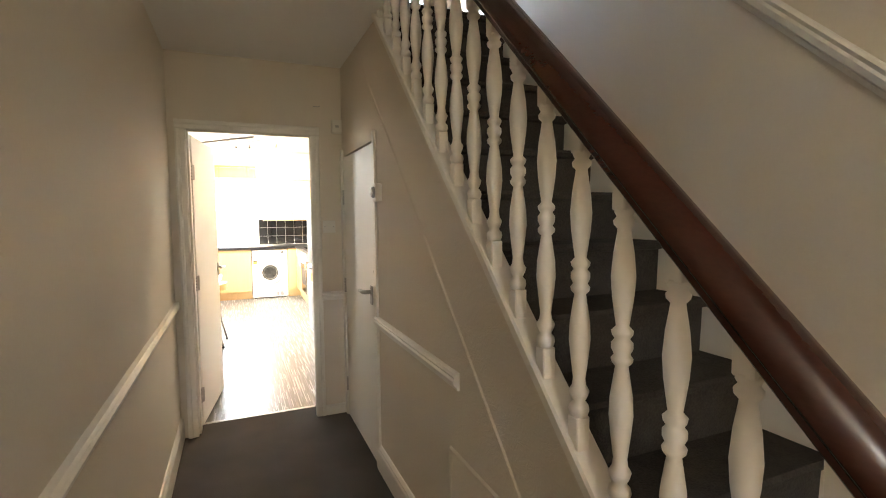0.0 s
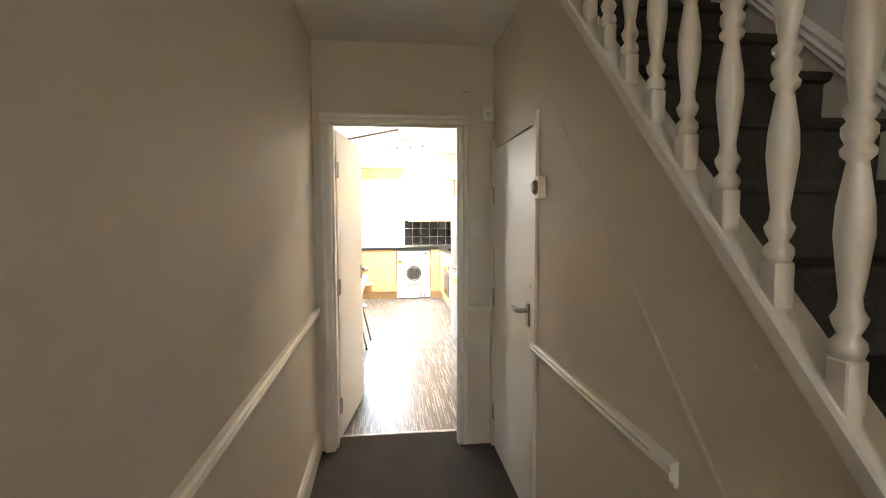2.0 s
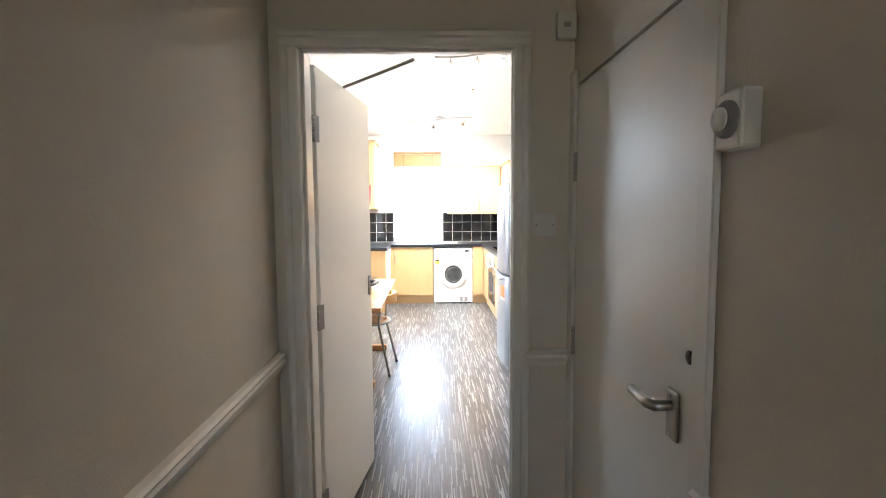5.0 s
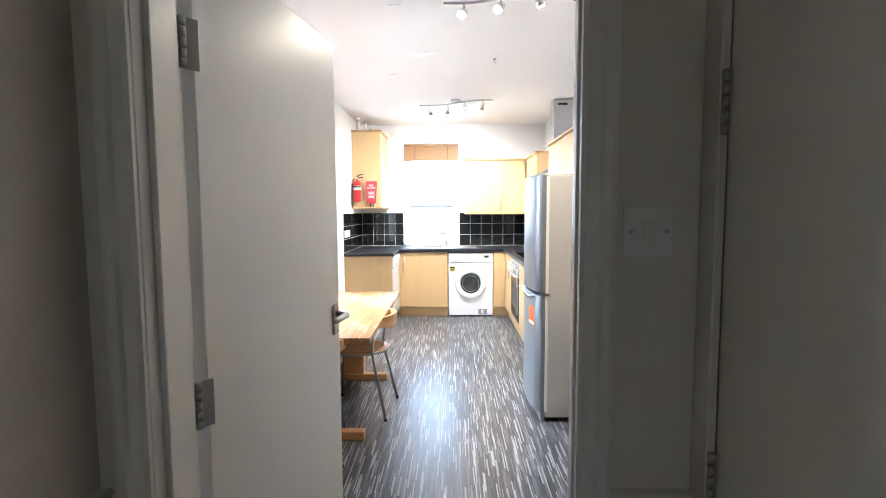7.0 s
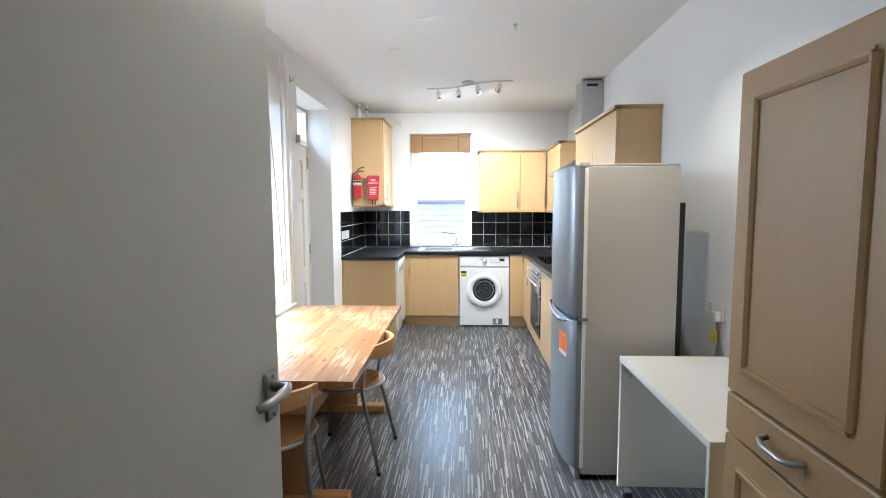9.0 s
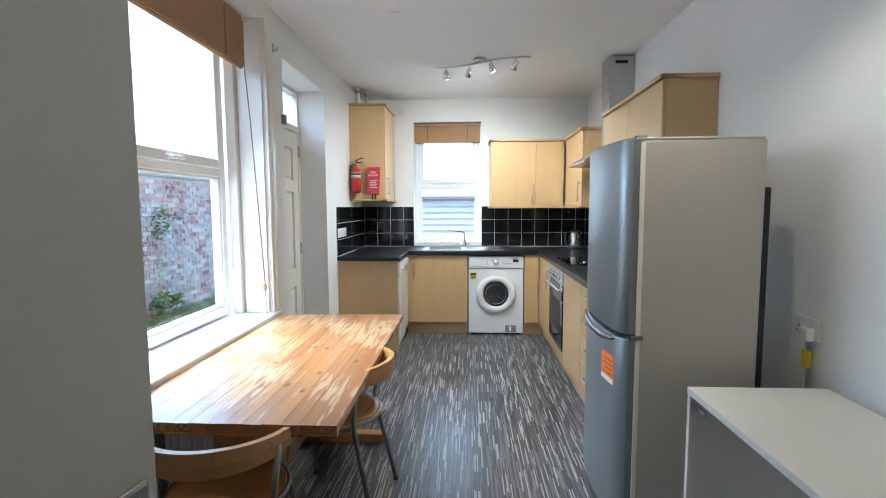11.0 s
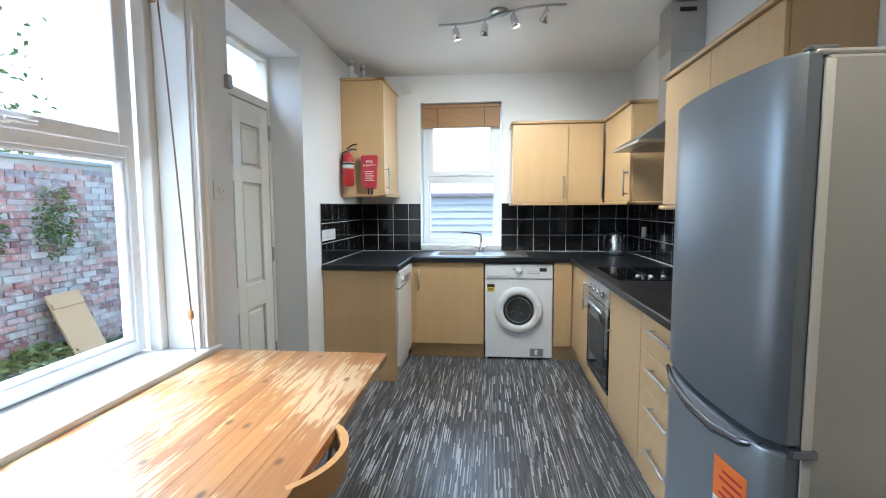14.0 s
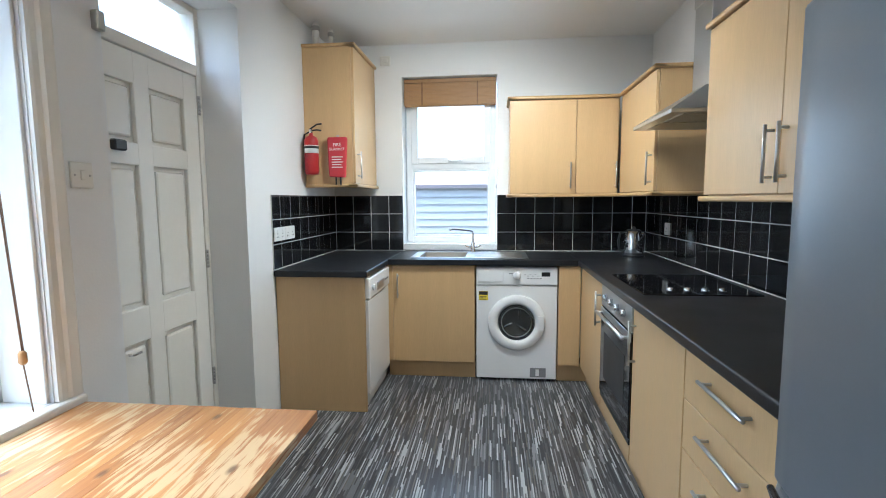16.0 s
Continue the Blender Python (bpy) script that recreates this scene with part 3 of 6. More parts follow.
# ---- doors ----
def lever(parent, place, flip=1):
    """Lever handle on a long back plate, in the plate's plane: x along the door, y out of it."""
    bm = bmesh.new()
    box(bm, -0.023, 0.023, 0, 0.009, -0.054, 0.054, 0.005, 2)
    bm.transform(place)
    plate = part("back_plate", bm, SATIN, parent, "satin metal back plate")
    bm = bmesh.new()
    tube(bm, [(0, 0.005, 0.02), (0, 0.045, 0.02), (flip * 0.02, 0.052, 0.02), (flip * 0.10, 0.050, 0.018), (flip * 0.112, 0.044, 0.017)], [0.011, 0.012, 0.012, 0.010, 0.008], 10)
    bm.transform(place)
    part("lever", bm, SATIN, plate)
    for z in (-0.042, 0.042):
        bm = lathe(bmesh.new(), [(0.004, 0), (0.004, 0.002)], Matrix.Translation((0, 0.009, z)) @ Matrix.Rotation(-math.pi / 2, 4, "X"), 8)
        bm.transform(place)
        part("screw", bm, CHROME, plate)


def hinge(parent, place, w=0.032):
    bm = bmesh.new()
    box(bm, -w, w, -0.003, 0.002, -0.05, 0.05, 0.001)
    for k in range(5):
        lathe(bm, [(0.007, 0), (0.007, 0.018)], Matrix.Translation((0, -0.004, -0.05 + 0.0203 * k)), 10)
    bm.transform(place)
    part("hinge", bm, SATIN, parent, "steel butt hinge")


def swing_door():
    """The flush white kitchen door, standing open into the kitchen."""
    M = pose(0.118, 0.160, 0.012, 0, 0, 81.5)
    d = thing("door_1", (0.118, 0.160, 0.012), "flush white painted door standing open into the kitchen", "door", kind="structure")
    bm = B(0.004, 0.748, 0, 0.040, 0, 1.965, 0.003)
    bm.transform(M)
    leaf = part("door_leaf", bm, DOORPAINT, d)
    for z in (0.22, 0.985, 1.72):
        hinge(d, pose(0.110, 0.140, z + 0.012, 0, 0, 50))
    lever(leaf, M @ pose(0.705, 0.0, 1.005, 0, 0, 180), 1)
    lever(leaf, M @ pose(0.705, 0.040, 1.005), -1)
    bm = B(0.743, 0.750, 0.008, 0.032, 0.90, 1.06, 0.001)
    bm.transform(M)
    part("latch_plate", bm, SATIN, leaf, "narrow steel latch plate on the edge")
    # overhead closer: body on the leaf, arm up to the frame
    bm = bmesh.new()
    tube(bm, [M @ Vector((0.20, 0.055, 1.955)), M @ Vector((0.44, 0.10, 1.963)), (0.50, 0.10, 1.975)], 0.007, 8)
    part("closer_arm", bm, SATIN, d, "thin metal door closer arm")
    bm = B(0.16, 0.34, 0.040, 0.075, 1.90, 1.955, 0.006, 2)
    bm.transform(M)
    part("closer_body", bm, SATIN, d, "grey metal door closer body")
    return d


swing_door()


def cupboard_door():
    d = thing("door_2", (HX, CY0, 0.01), "closed flush white cupboard door under the stairs", "door", kind="structure")
    leaf = part("door_leaf", B(HX - 0.004, HX + 0.032, CY0 + 0.006, CY1 - 0.006, 0.015, CZ - 0.012, 0.003), DOORPAINT, d)
    for z in (0.24, 0.95, 1.565):
        hinge(d, pose(HX - 0.004, CY1 - 0.004, z, 0, 0, -90), 0.009)
    lever(leaf, pose(HX - 0.004, CY0 + 0.078, 0.985, 0, 0, 90), 1)
    bm = bmesh.new()
    lathe(bm, [(0.014, 0), (0.014, 0.004), (0.006, 0.005)], pose(HX - 0.004, CY0 + 0.022, 1.125, 0, -90, 0), 12)
    part("lock", bm, MAHOG, leaf, "small dark hole in the edge")
    bm = B(HX + 0.0, HX + 0.03, CY0 - 0.004, CY0 + 0.004, 0.01, CZ - 0.002)
    box(bm, HX, HX + 0.03, CY1 - 0.004, CY1 + 0.004, 0.01, CZ - 0.002)
    part("lining", bm, GLOSS, d)


cupboard_door()


def thermostat():
    d = thing("thermostat", (HX, -0.967, 1.512), "cream wall thermostat with a round dial", "thermostat")
    x0 = HX + 0.001
    part("body", B(x0 - 0.038, x0 - 0.002, -1.000, -0.934, 1.512, 1.606, 0.006, 2), MELAMINE, d)
    bm = lathe(bmesh.new(), [(0.030, 0), (0.030, 0.006), (0.024, 0.012), (0.0, 0.012)], pose(x0 - 0.038, -0.967, 1.560, 0, -90, 0), 24)
    part("dial", bm, DIAL, d, "grey ringed dial")
    bm = lathe(bmesh.new(), [(0.019, 0), (0.019, 0.006), (0.0, 0.007)], pose(x0 - 0.049, -0.967, 1.560, 0, -90, 0), 20)
    part("knob", bm, WPLASTIC, d)


thermostat()


def plate_switch(name, at, label, rz, rockers=1, w=0.086, screws=True):
    """Square wall plate facing +y of its own pose."""
    P = pose(*at, 0, 0, rz)
    d = thing(name, at, label, "switch")
    bm = B(-w / 2, w / 2, 0, 0.009, -0.043, 0.043, 0.003, 2)
    bm.transform(P)
    part("plate", bm, WPLASTIC, d)
    for k in range(rockers):
        c = (k - (rockers - 1) / 2) * w / max(rockers, 1)
        bm = B(c - 0.010, c + 0.010, 0.008, 0.013, -0.016, 0.016, 0.002)
        bm.transform(P)
        part("rocker", bm, WPLASTIC, d)
    if screws:
        for c in (-0.030, 0.030):
            bm = lathe(bmesh.new(), [(0.004, 0), (0.0035, 0.0018)], pose(c * w / 0.086, 0.009, 0, -90, 0, 0), 8)
            bm.transform(P)
            part("screw", bm, SATIN, d)
    return d


plate_switch("light_switch", (0.972, -0.001, 1.362), "cream light switch beside the kitchen door", 180)
plate_switch("light_switch", (XL + 0.001, 3.475, 1.425), "white light switch between window and back door", -90)


def wall_box(at):
    d = thing("door_chime", at, "small cream box high on the hall wall", "chime box")
    x, y, z = at
    part("case", B(x - 0.034, x + 0.034, y - 0.032, y - 0.001, z - 0.046, z + 0.046, 0.005, 2), MELAMINE, d)
    part("front_plate", B(x - 0.012, x + 0.012, y - 0.036, y - 0.031, z - 0.008, z + 0.008, 0.002), SATIN, d)


wall_box((1.038, 0.0, 2.055))
bm = bmesh.new()
tube(bm, [(0.885, -0.001, 2.182), (0.885, -0.02, 2.182), (0.91, -0.024, 2.180), (0.925, -0.02, 2.186)], 0.003, 6)
tagged(new("wall_hook", mesh("wall_hook", bm, SATIN)), "small metal hook above the door frame", "hook")


# ---- staircase ----
def staircase():
    d = thing("staircase", (HX, -3.2, 0.0), "steep carpeted staircase with a white painted string", "staircase", kind="structure")
    going, step = 0.206, 0.200
    y, z = -1.79 - 7 * going, 1.53 - 7 * step
    while z < 2.75:
        bm = bmesh.new()
        outline = [(-0.022, 0.0), (-0.031, -0.012), (-0.022, -0.030), (0.004, -0.036), (0.010, -step), (going + 0.012, -step), (going + 0.012, 0.0)]
        prism(bm, [(HX + 0.045, y + a, max(z + b, 0.006)) for a, b in outline], (XR - 0.02 - HX - 0.045, 0, 0))
        part("stair_tread", bm, STAIRCARPET, d, "grey-brown carpeted step")
        y += going
        z += step
    bm = bmesh.new()
    y0, y1 = -3.35, -0.28
    sweep(bm, (HX - 0.032, y0, string_z(y0)), (HX - 0.032, y1, string_z(y1)), [(0.026, -0.060), (0.020, -0.050), (0.010, -0.042), (0.004, -0.030), (0, -0.022), (0, 0.010), (0.006, 0.018), (0.070, 0.018), (0.076, 0.012), (0.076, -0.060)], (1, 0, 0))
    part("string", bm, GLOSS, d, "white painted outer string")
    return d


staircase()


def baluster():
    """Turned white spindle, 0.72 m tall, with square blocks at both ends."""
    d = thing("baluster", (0, 0, 0), "white painted turned wooden baluster on the stair", "baluster", "stair balusters")
    bm = bmesh.new()
    box(bm, -0.018, 0.018, -0.018, 0.018, -0.045, 0.060, 0.003)
    part("base_block", bm, GLOSS, d)
    prof = [(0.018, 0.060), (0.022, 0.074), (0.0205, 0.084), (0.013, 0.094), (0.019, 0.108), (0.0215, 0.118), (0.015, 0.130), (0.013, 0.146), (0.018, 0.19),
            (0.0225, 0.235), (0.021, 0.275), (0.014, 0.325), (0.012, 0.338), (0.019, 0.346), (0.0205, 0.354), (0.015, 0.362), (0.020, 0.374), (0.020, 0.386), (0.014, 0.394),
            (0.019, 0.402), (0.0205, 0.410), (0.012, 0.420), (0.014, 0.434), (0.020, 0.48), (0.0225, 0.52), (0.019, 0.565), (0.013, 0.605), (0.012, 0.614),
            (0.019, 0.622), (0.020, 0.630), (0.014, 0.638), (0.018, 0.646), (0.018, 0.656)]
    part("spindle", lathe(bmesh.new(), [(r * 1.06, z) for r, z in prof], seg=16), GLOSS, d)
    part("top_block", B(-0.018, 0.018, -0.018, 0.018, 0.650, 0.735, 0.003), GLOSS, d)
    return d


first = None
for k in range(-8, 15):
    by = -2.054 + 0.130 * k
    place = pose(HX - 0.002, by, string_z(by) + 0.018)
    if first is None:
        first = baluster()
        first.matrix_basis = place
    else:
        copy_thing(first, place)

def handrail():
    ya, yb, x = -3.7, -0.25, HX - 0.002
    d = thing("handrail", (x, ya, string_z(ya) + 0.712), "dark mahogany moulded handrail above white balusters", "handrail")
    head = [(-0.029, 0.023), (-0.040, 0.039), (-0.042, 0.065), (-0.033, 0.091), (-0.015, 0.107), (0.0, 0.1105), (0.015, 0.107), (0.033, 0.091), (0.042, 0.065), (0.040, 0.039), (0.029, 0.023)]
    foot = [(-0.022, 0.0), (-0.026, 0.006), (-0.026, 0.0225), (0.026, 0.0225), (0.026, 0.006), (0.022, 0.0)]
    for name, prof, lab in (("rail", head, "rounded mahogany grip"), ("fillet", foot, "narrow moulded fillet under the grip")):
        bm = sweep(bmesh.new(), (x, ya, string_z(ya) + 0.712), (x, yb, string_z(yb) + 0.712), prof, (1, 0, 0))
        for f in bm.faces:
            f.smooth = len(f.verts) == 4 and name == "rail"
        part(name, bm, MAHOG, d, lab)


handrail()


# ---- windows and back door ----
def sash_window(name, axis, at, u0, u1, z0, z1, split, label, out):
    """White plastic window in the plane at: outer frame, opening top light, fixed bottom light. out: the way outside."""
    base = (at, u0, z0) if axis == "x" else (u0, at, z0)
    d = thing(name, base, label, "window", kind="structure")

    def bx(a0, a1, p, q, c0, c1, bev=0.004):
        lo, hi = sorted((at + out * a0, at + out * a1))
        return B(*((lo, hi, p, q) if axis == "x" else (p, q, lo, hi)), c0, c1, bev)

    def ring(a0, a1, p, q, c0, c1, w):
        bm = bx(a0, a1, p, p + w, c0, c1)
        for extra in ((q - w, q, c0, c1), (p + w, q - w, c0, c0 + w), (p + w, q - w, c1 - w, c1)):
            t = bx(a0, a1, *extra)
            me = bpy.data.meshes.new("tmp")
            t.to_mesh(me)
            t.free()
            bm.from_mesh(me)
            bpy.data.meshes.remove(me)
        return bm

    fr = part("window_frame", ring(0, 0.07, u0, u1, z0, z1, 0.052), UPVC, d)
    part("transom", bx(0.002, 0.068, u0 + 0.052, u1 - 0.052, split - 0.030, split + 0.030), UPVC, fr)
    part("bead", ring(0.010, 0.055, u0 + 0.050, u1 - 0.050, z0 + 0.050, split - 0.028, 0.018), UPVC, fr)
    sash = part("sash", ring(-0.012, 0.045, u0 + 0.044, u1 - 0.044, split + 0.016, z1 - 0.044, 0.055), UPVC, d)
    for c0, c1, own, pad in ((z0 + 0.06, split - 0.04, fr, 0.06), (split + 0.06, z1 - 0.09, sash, 0.09)):
        g = part("pane", bx(0.024, 0.030, u0 + pad, u1 - pad, c0, c1, 0), GLASS, own)
        g.visible_shadow = False
        gk = ring(0.018, 0.036, u0 + pad - 0.006, u1 - pad + 0.006, c0 - 0.006, c1 + 0.006, 0.010)
        part("gasket", gk, BLACK, own, "thin black rubber gasket")
    m = (u0 + u1) / 2
    hb = bx(-0.030, -0.012, m - 0.018, m + 0.018, split + 0.028, split + 0.052, 0.004)
    h = part("handle", hb, UPVC, sash, "white window handle")
    part("grip", bx(-0.045, -0.028, m - 0.012, m + 0.10, split + 0.032, split + 0.048, 0.005), UPVC, d)
    return d


sash_window("window_1", "x", XL - 0.235, 2.095, 3.255, 0.722, 2.495, 1.582, "large white plastic window facing the yard", -1)
sash_window("window_2", "y", YB + 0.13, -0.03, 0.74, 0.965, 2.34, 1.63, "white plastic window above the sink", 1)
for ty, tz in ((2.490, 1.695), (2.475, 2.020)):
    tab = B(XL - 0.262, XL - 0.256, ty - 0.012, ty + 0.012, tz - 0.022, tz + 0.022, 0.002)
    tagged(new("window_tab", mesh("window_tab", tab, CORD)), "small brown sticky tab on the window pane", "tab", "tabs on the window pane")
solid("window_sill_1", B(XL - 0.24, XL + 0.038, 2.03, 3.40, 0.640, 0.714, 0.010, 2), GLOSS, "white painted window board behind the table", "window sill")
solid("window_sill_2", B(-0.038, 0.748, YB - 0.005, YB + 0.14, 0.91, 0.965, 0.004), UPVC, "white sill behind the kitchen sink", "window sill")
bm = bmesh.new()
PROF = [(0, 0), (0.014, 0), (0.018, 0.01), (0.018, 0.03), (0.026, 0.04), (0.026, 0.075), (0.020, 0.085), (0, 0.085)]
sweep(bm, (XL, 3.314, 0.716), (XL, 3.314, 2.50), PROF, (1, 0, 0), (0, 1, 0))
box(bm, XL - 0.225, XL - 0.165, 3.258, 3.3085, 0.716, 2.498, 0.006, 2)
box(bm, XL - 0.162, XL - 0.010, 3.296, 3.3085, 0.716, 2.498, 0.002)
sweep(bm, (XL, 2.09, 0.716), (XL, 2.09, 2.50), PROF, (1, 0, 0), (0, -1, 0))
solid("trim_window", bm, GLOSS, "white moulded wooden trim beside the window", "trim")


def back_door():
    x = XL - 0.23
    y0, y1, zt = DOOR[0] + 0.03, DOOR[1] + 0.0, 2.03
    d = thing("door_3", (x, y0, 0.01), "white six-panelled back door with a glazed fanlight", "door", kind="structure")
    leaf = part("door_leaf", B(x - 0.045, x - 0.022, y0 + 0.04, y1 - 0.04, 0.015, zt - 0.03, 0.003), DOORPAINT, d)
    w0, w1 = y0 + 0.04, y1 - 0.04
    mid = (w0 + w1) / 2
    cols = ((w0 + 0.115, mid - 0.05), (mid + 0.05, w1 - 0.115))
    rows = ((0.22, 0.70), (0.86, 1.50), (1.60, 1.86))
    bm = bmesh.new()
    us = [(w0, cols[0][0]), (cols[0][1], cols[1][0]), (cols[1][1], w1)]
    for a, c in us:
        box(bm, x - 0.023, x, a, c, 0.015, zt - 0.03, 0.006, 2)
    zs = [(0.015, rows[0][0]), (rows[0][1], rows[1][0]), (rows[1][1], rows[2][0]), (rows[2][1], zt - 0.03)]
    for c0, c1 in cols:
        for z0, z1 in zs:
            box(bm, x - 0.023, x - 0.0005, c0 - 0.006, c1 + 0.006, z0, z1, 0.006, 2)
    part("stile", bm, DOORPAINT, leaf)
    for c0, c1 in cols:
        for z0, z1 in rows:
            part("panel", B(x - 0.024, x - 0.008, c0 + 0.020, c1 - 0.020, z0 + 0.020, z1 - 0.020, 0.012, 2), DOORPAINT, leaf)
    bm = bmesh.new()
    for a, c in ((y0, y0 + 0.037), (y1 - 0.037, y1)):
        box(bm, x - 0.07, x + 0.006, a, c, 0.0, DOOR[3], 0.003)
    for z0, z1 in ((zt - 0.025, zt + 0.03), (DOOR[3] - 0.035, DOOR[3] - 0.001)):
        box(bm, x - 0.07, x + 0.005, y0 + 0.037, y1 - 0.037, z0, z1, 0.003)
    fr = part("door_frame", bm, GLOSS, d)
    g = part("fanlight", B(x - 0.030, x - 0.026, y0 + 0.03, y1 - 0.03, zt + 0.02, DOOR[3] - 0.03), GLASS, fr)
    g.visible_shadow = False
    for z in (0.35, 1.02, 1.85):
        hinge(d, pose(x + 0.006, y1 - 0.036, z, 0, 0, 90), 0.010)
    part("bolt", B(x, x + 0.030, 3.880, 3.950, 1.555, 1.600, 0.006), BLACK, leaf, "black metal night latch")
    bm = tube(bmesh.new(), [(x + 0.002, 3.90, 0.665), (x + 0.02, 3.91, 0.665), (x + 0.02, 3.955, 0.665)], 0.006, 8)
    part("handle", bm, CHROME, leaf, "small chrome lever")
    return d


back_door()
tagged(new("door_closer_bracket", mesh("door_closer_bracket", B(XL + 0.001, XL + 0.03, 3.565, 3.60, 1.92, 1.985, 0.004), SATIN)), "small tarnished bracket beside the back door", "bracket")
bm = tube(bmesh.new(), [(XL, 3.46, 2.36), (XL + 0.03, 3.46, 2.36), (XL + 0.035, 3.46, 2.385)], 0.005, 8)
box(bm, XL + 0.0005, XL + 0.008, 3.448, 3.472, 2.345, 2.40, 0.002)
tagged(new("wall_hook", mesh("wall_hook", bm, SATIN)), "small dark hook high beside the window", "hook")


def roman_blind(axis, at, u0, u1, z0, z1, out, label):
    """Rolled-up bamboo blind: headrail, folded slats, and a wooden valance."""
    d = thing("bamboo_blind", (at, u0, z0) if axis == "x" else (u0, at, z0), label, "blind")

    def bx(a0, a1, p, q, c0, c1, bev=0.003):
        lo, hi = sorted((at + out * a0, at + out * a1))
        return B(*((lo, hi, p, q) if axis == "x" else (p, q, lo, hi)), c0, c1, bev)

    part("headrail", bx(0.0, 0.035, u0, u1, z1 - 0.03, z1), BAMBOO, d)
    n = int((z1 - z0 - 0.03) / 0.0105)
    for k in range(n):
        z = z0 + 0.0105 * k
        part("slat", bx(0.036 + 0.0015 * (k % 2), 0.044 + 0.0015 * (k % 2), u0, u1, z, z + 0.0100, 0.0015), BAMBOO, d)
    part("fold", bx(0.010, 0.034, u0 + 0.002, u1 - 0.002, z0 - 0.012, z0 + 0.06, 0.006), BAMBOO, d)
    for u in (u0 + (u1 - u0) * 0.2, u0 + (u1 - u0) * 0.8):
        part("tape", bx(0.047, 0.051, u - 0.006, u + 0.006, z0, z1 - 0.03, 0.001), CORD, d)
    return d


roman_blind("x", XL - 0.13, 2.095, 3.252, 2.20, 2.495, 1, "rolled-up brown bamboo blind above the large window")
roman_blind("y", YB + 0.10, -0.032, 0.742, 2.13, 2.345, -1, "rolled-up brown bamboo blind above the sink window")


def blind_cord():
    d = thing("blind_cord", (XL - 0.004, 3.23, 0.716), "twisted brown blind cord with a wooden toggle", "cord")
    pts = [(XL - 0.085, 3.235, 2.21), (XL - 0.060, 3.232, 1.9), (XL - 0.035, 3.228, 1.5), (XL - 0.018, 3.226, 1.2), (XL - 0.004, 3.230, 0.905)]
    part("cord", tube(bmesh.new(), pts, 0.002, 6), CORD, d)
    part("cord", tube(bmesh.new(), [(p[0] + 0.003, p[1] + 0.002, p[2]) for p in pts], 0.0014, 6), CORD, d)
    bm = lathe(bmesh.new(), [(0.006, 0.0), (0.012, 0.008), (0.011, 0.035), (0.006, 0.042)], pose(XL - 0.004, 3.23, 0.865), 10)
    part("toggle", bm, PLY, d, "pale wooden toggle")
    part("cord", tube(bmesh.new(), [(XL - 0.004, 3.23, 0.865), (XL - 0.002, 3.245, 0.716)], 0.002, 6), CORD, d)


blind_cord()


# ---- fitted kitchen ----
def bar_handle(parent, p0, p1, out, name="handle", r=0.006):
    """Steel bar on two posts from p0 to p1, standing off along out."""
    p0, p1, out = Vector(p0), Vector(p1), Vector(out)
    d = (p1 - p0).normalized()
    bm = tube(bmesh.new(), [p0 + out * 0.030, p1 + out * 0.030], r, 10)
    for p in (p0 + d * 0.02, p1 - d * 0.02):
        tube(bm, [p, p + out * 0.030], r * 0.85, 8)
    return part(name, bm, STEEL, parent, "brushed steel bar handle")


def base_unit(x0, x1, y0, y1, label, plinth=None):
    d = thing("base_cabinet", (x0, y0, 0), label, "cabinet")
    part("carcass", B(x0, x1, y0, y1, 0.13, 0.864, 0.001), BEECH, d)
    if plinth:
        part("plinth", B(*plinth, 0.0, 0.128, 0.001), BEECH, d)
    return d


ZW0, ZW1 = 0.866, 0.905      # worktop
FY, FX = 5.47, 1.345         # fronts of the back run and of the side run

ep = thing("end_panel", (XL + 0.004, 4.862, 0.0), "beech end panel beside the dishwasher", "panel")
part("board", B(XL + 0.004, -0.070, 4.862, 4.880, 0.001, ZW0 - 0.001, 0.0012), BEECH, ep)
part("edging", B(-0.0698, -0.068, 4.862, 4.880, 0.001, ZW0 - 0.001, 0.0006), BEECHEDGE, ep, "beech edging strip")


def dishwasher():
    x, y0, y1 = -0.048, 4.883, 5.458
    d = thing("dishwasher", (XL + 0.02, y0, 0), "white dishwasher under the worktop", "dishwasher")
    part("body", B(XL + 0.02, x - 0.03, y0, y1, 0.02, 0.855, 0.003), WHITE, d)
    part("door", B(x - 0.029, x, y0 + 0.003, y1 - 0.003, 0.11, 0.715, 0.006, 2), WHITE, d)
    cp = part("control_panel", B(x - 0.029, x + 0.008, y0 + 0.003, y1 - 0.003, 0.722, 0.852, 0.008, 2), WHITE, d)
    part("grip", B(x + 0.003, x + 0.012, 5.08, 5.27, 0.745, 0.80, 0.004), SATIN, cp, "grey recessed grip")
    bm = lathe(bmesh.new(), [(0.022, 0), (0.020, 0.012), (0.0, 0.013)], pose(x + 0.008, 4.97, 0.785, 0, 90, 0), 16)
    part("knob", bm, WHITE, cp)
    for k in range(4):
        part("button", B(x + 0.007, x + 0.011, 5.30 + k * 0.03, 5.318 + k * 0.03, 0.775, 0.787, 0.001), DIAL, cp)
    part("plinth", B(x - 0.06, x - 0.045, y0, y1, 0.0, 0.10, 0.001), WHITE, d)


dishwasher()

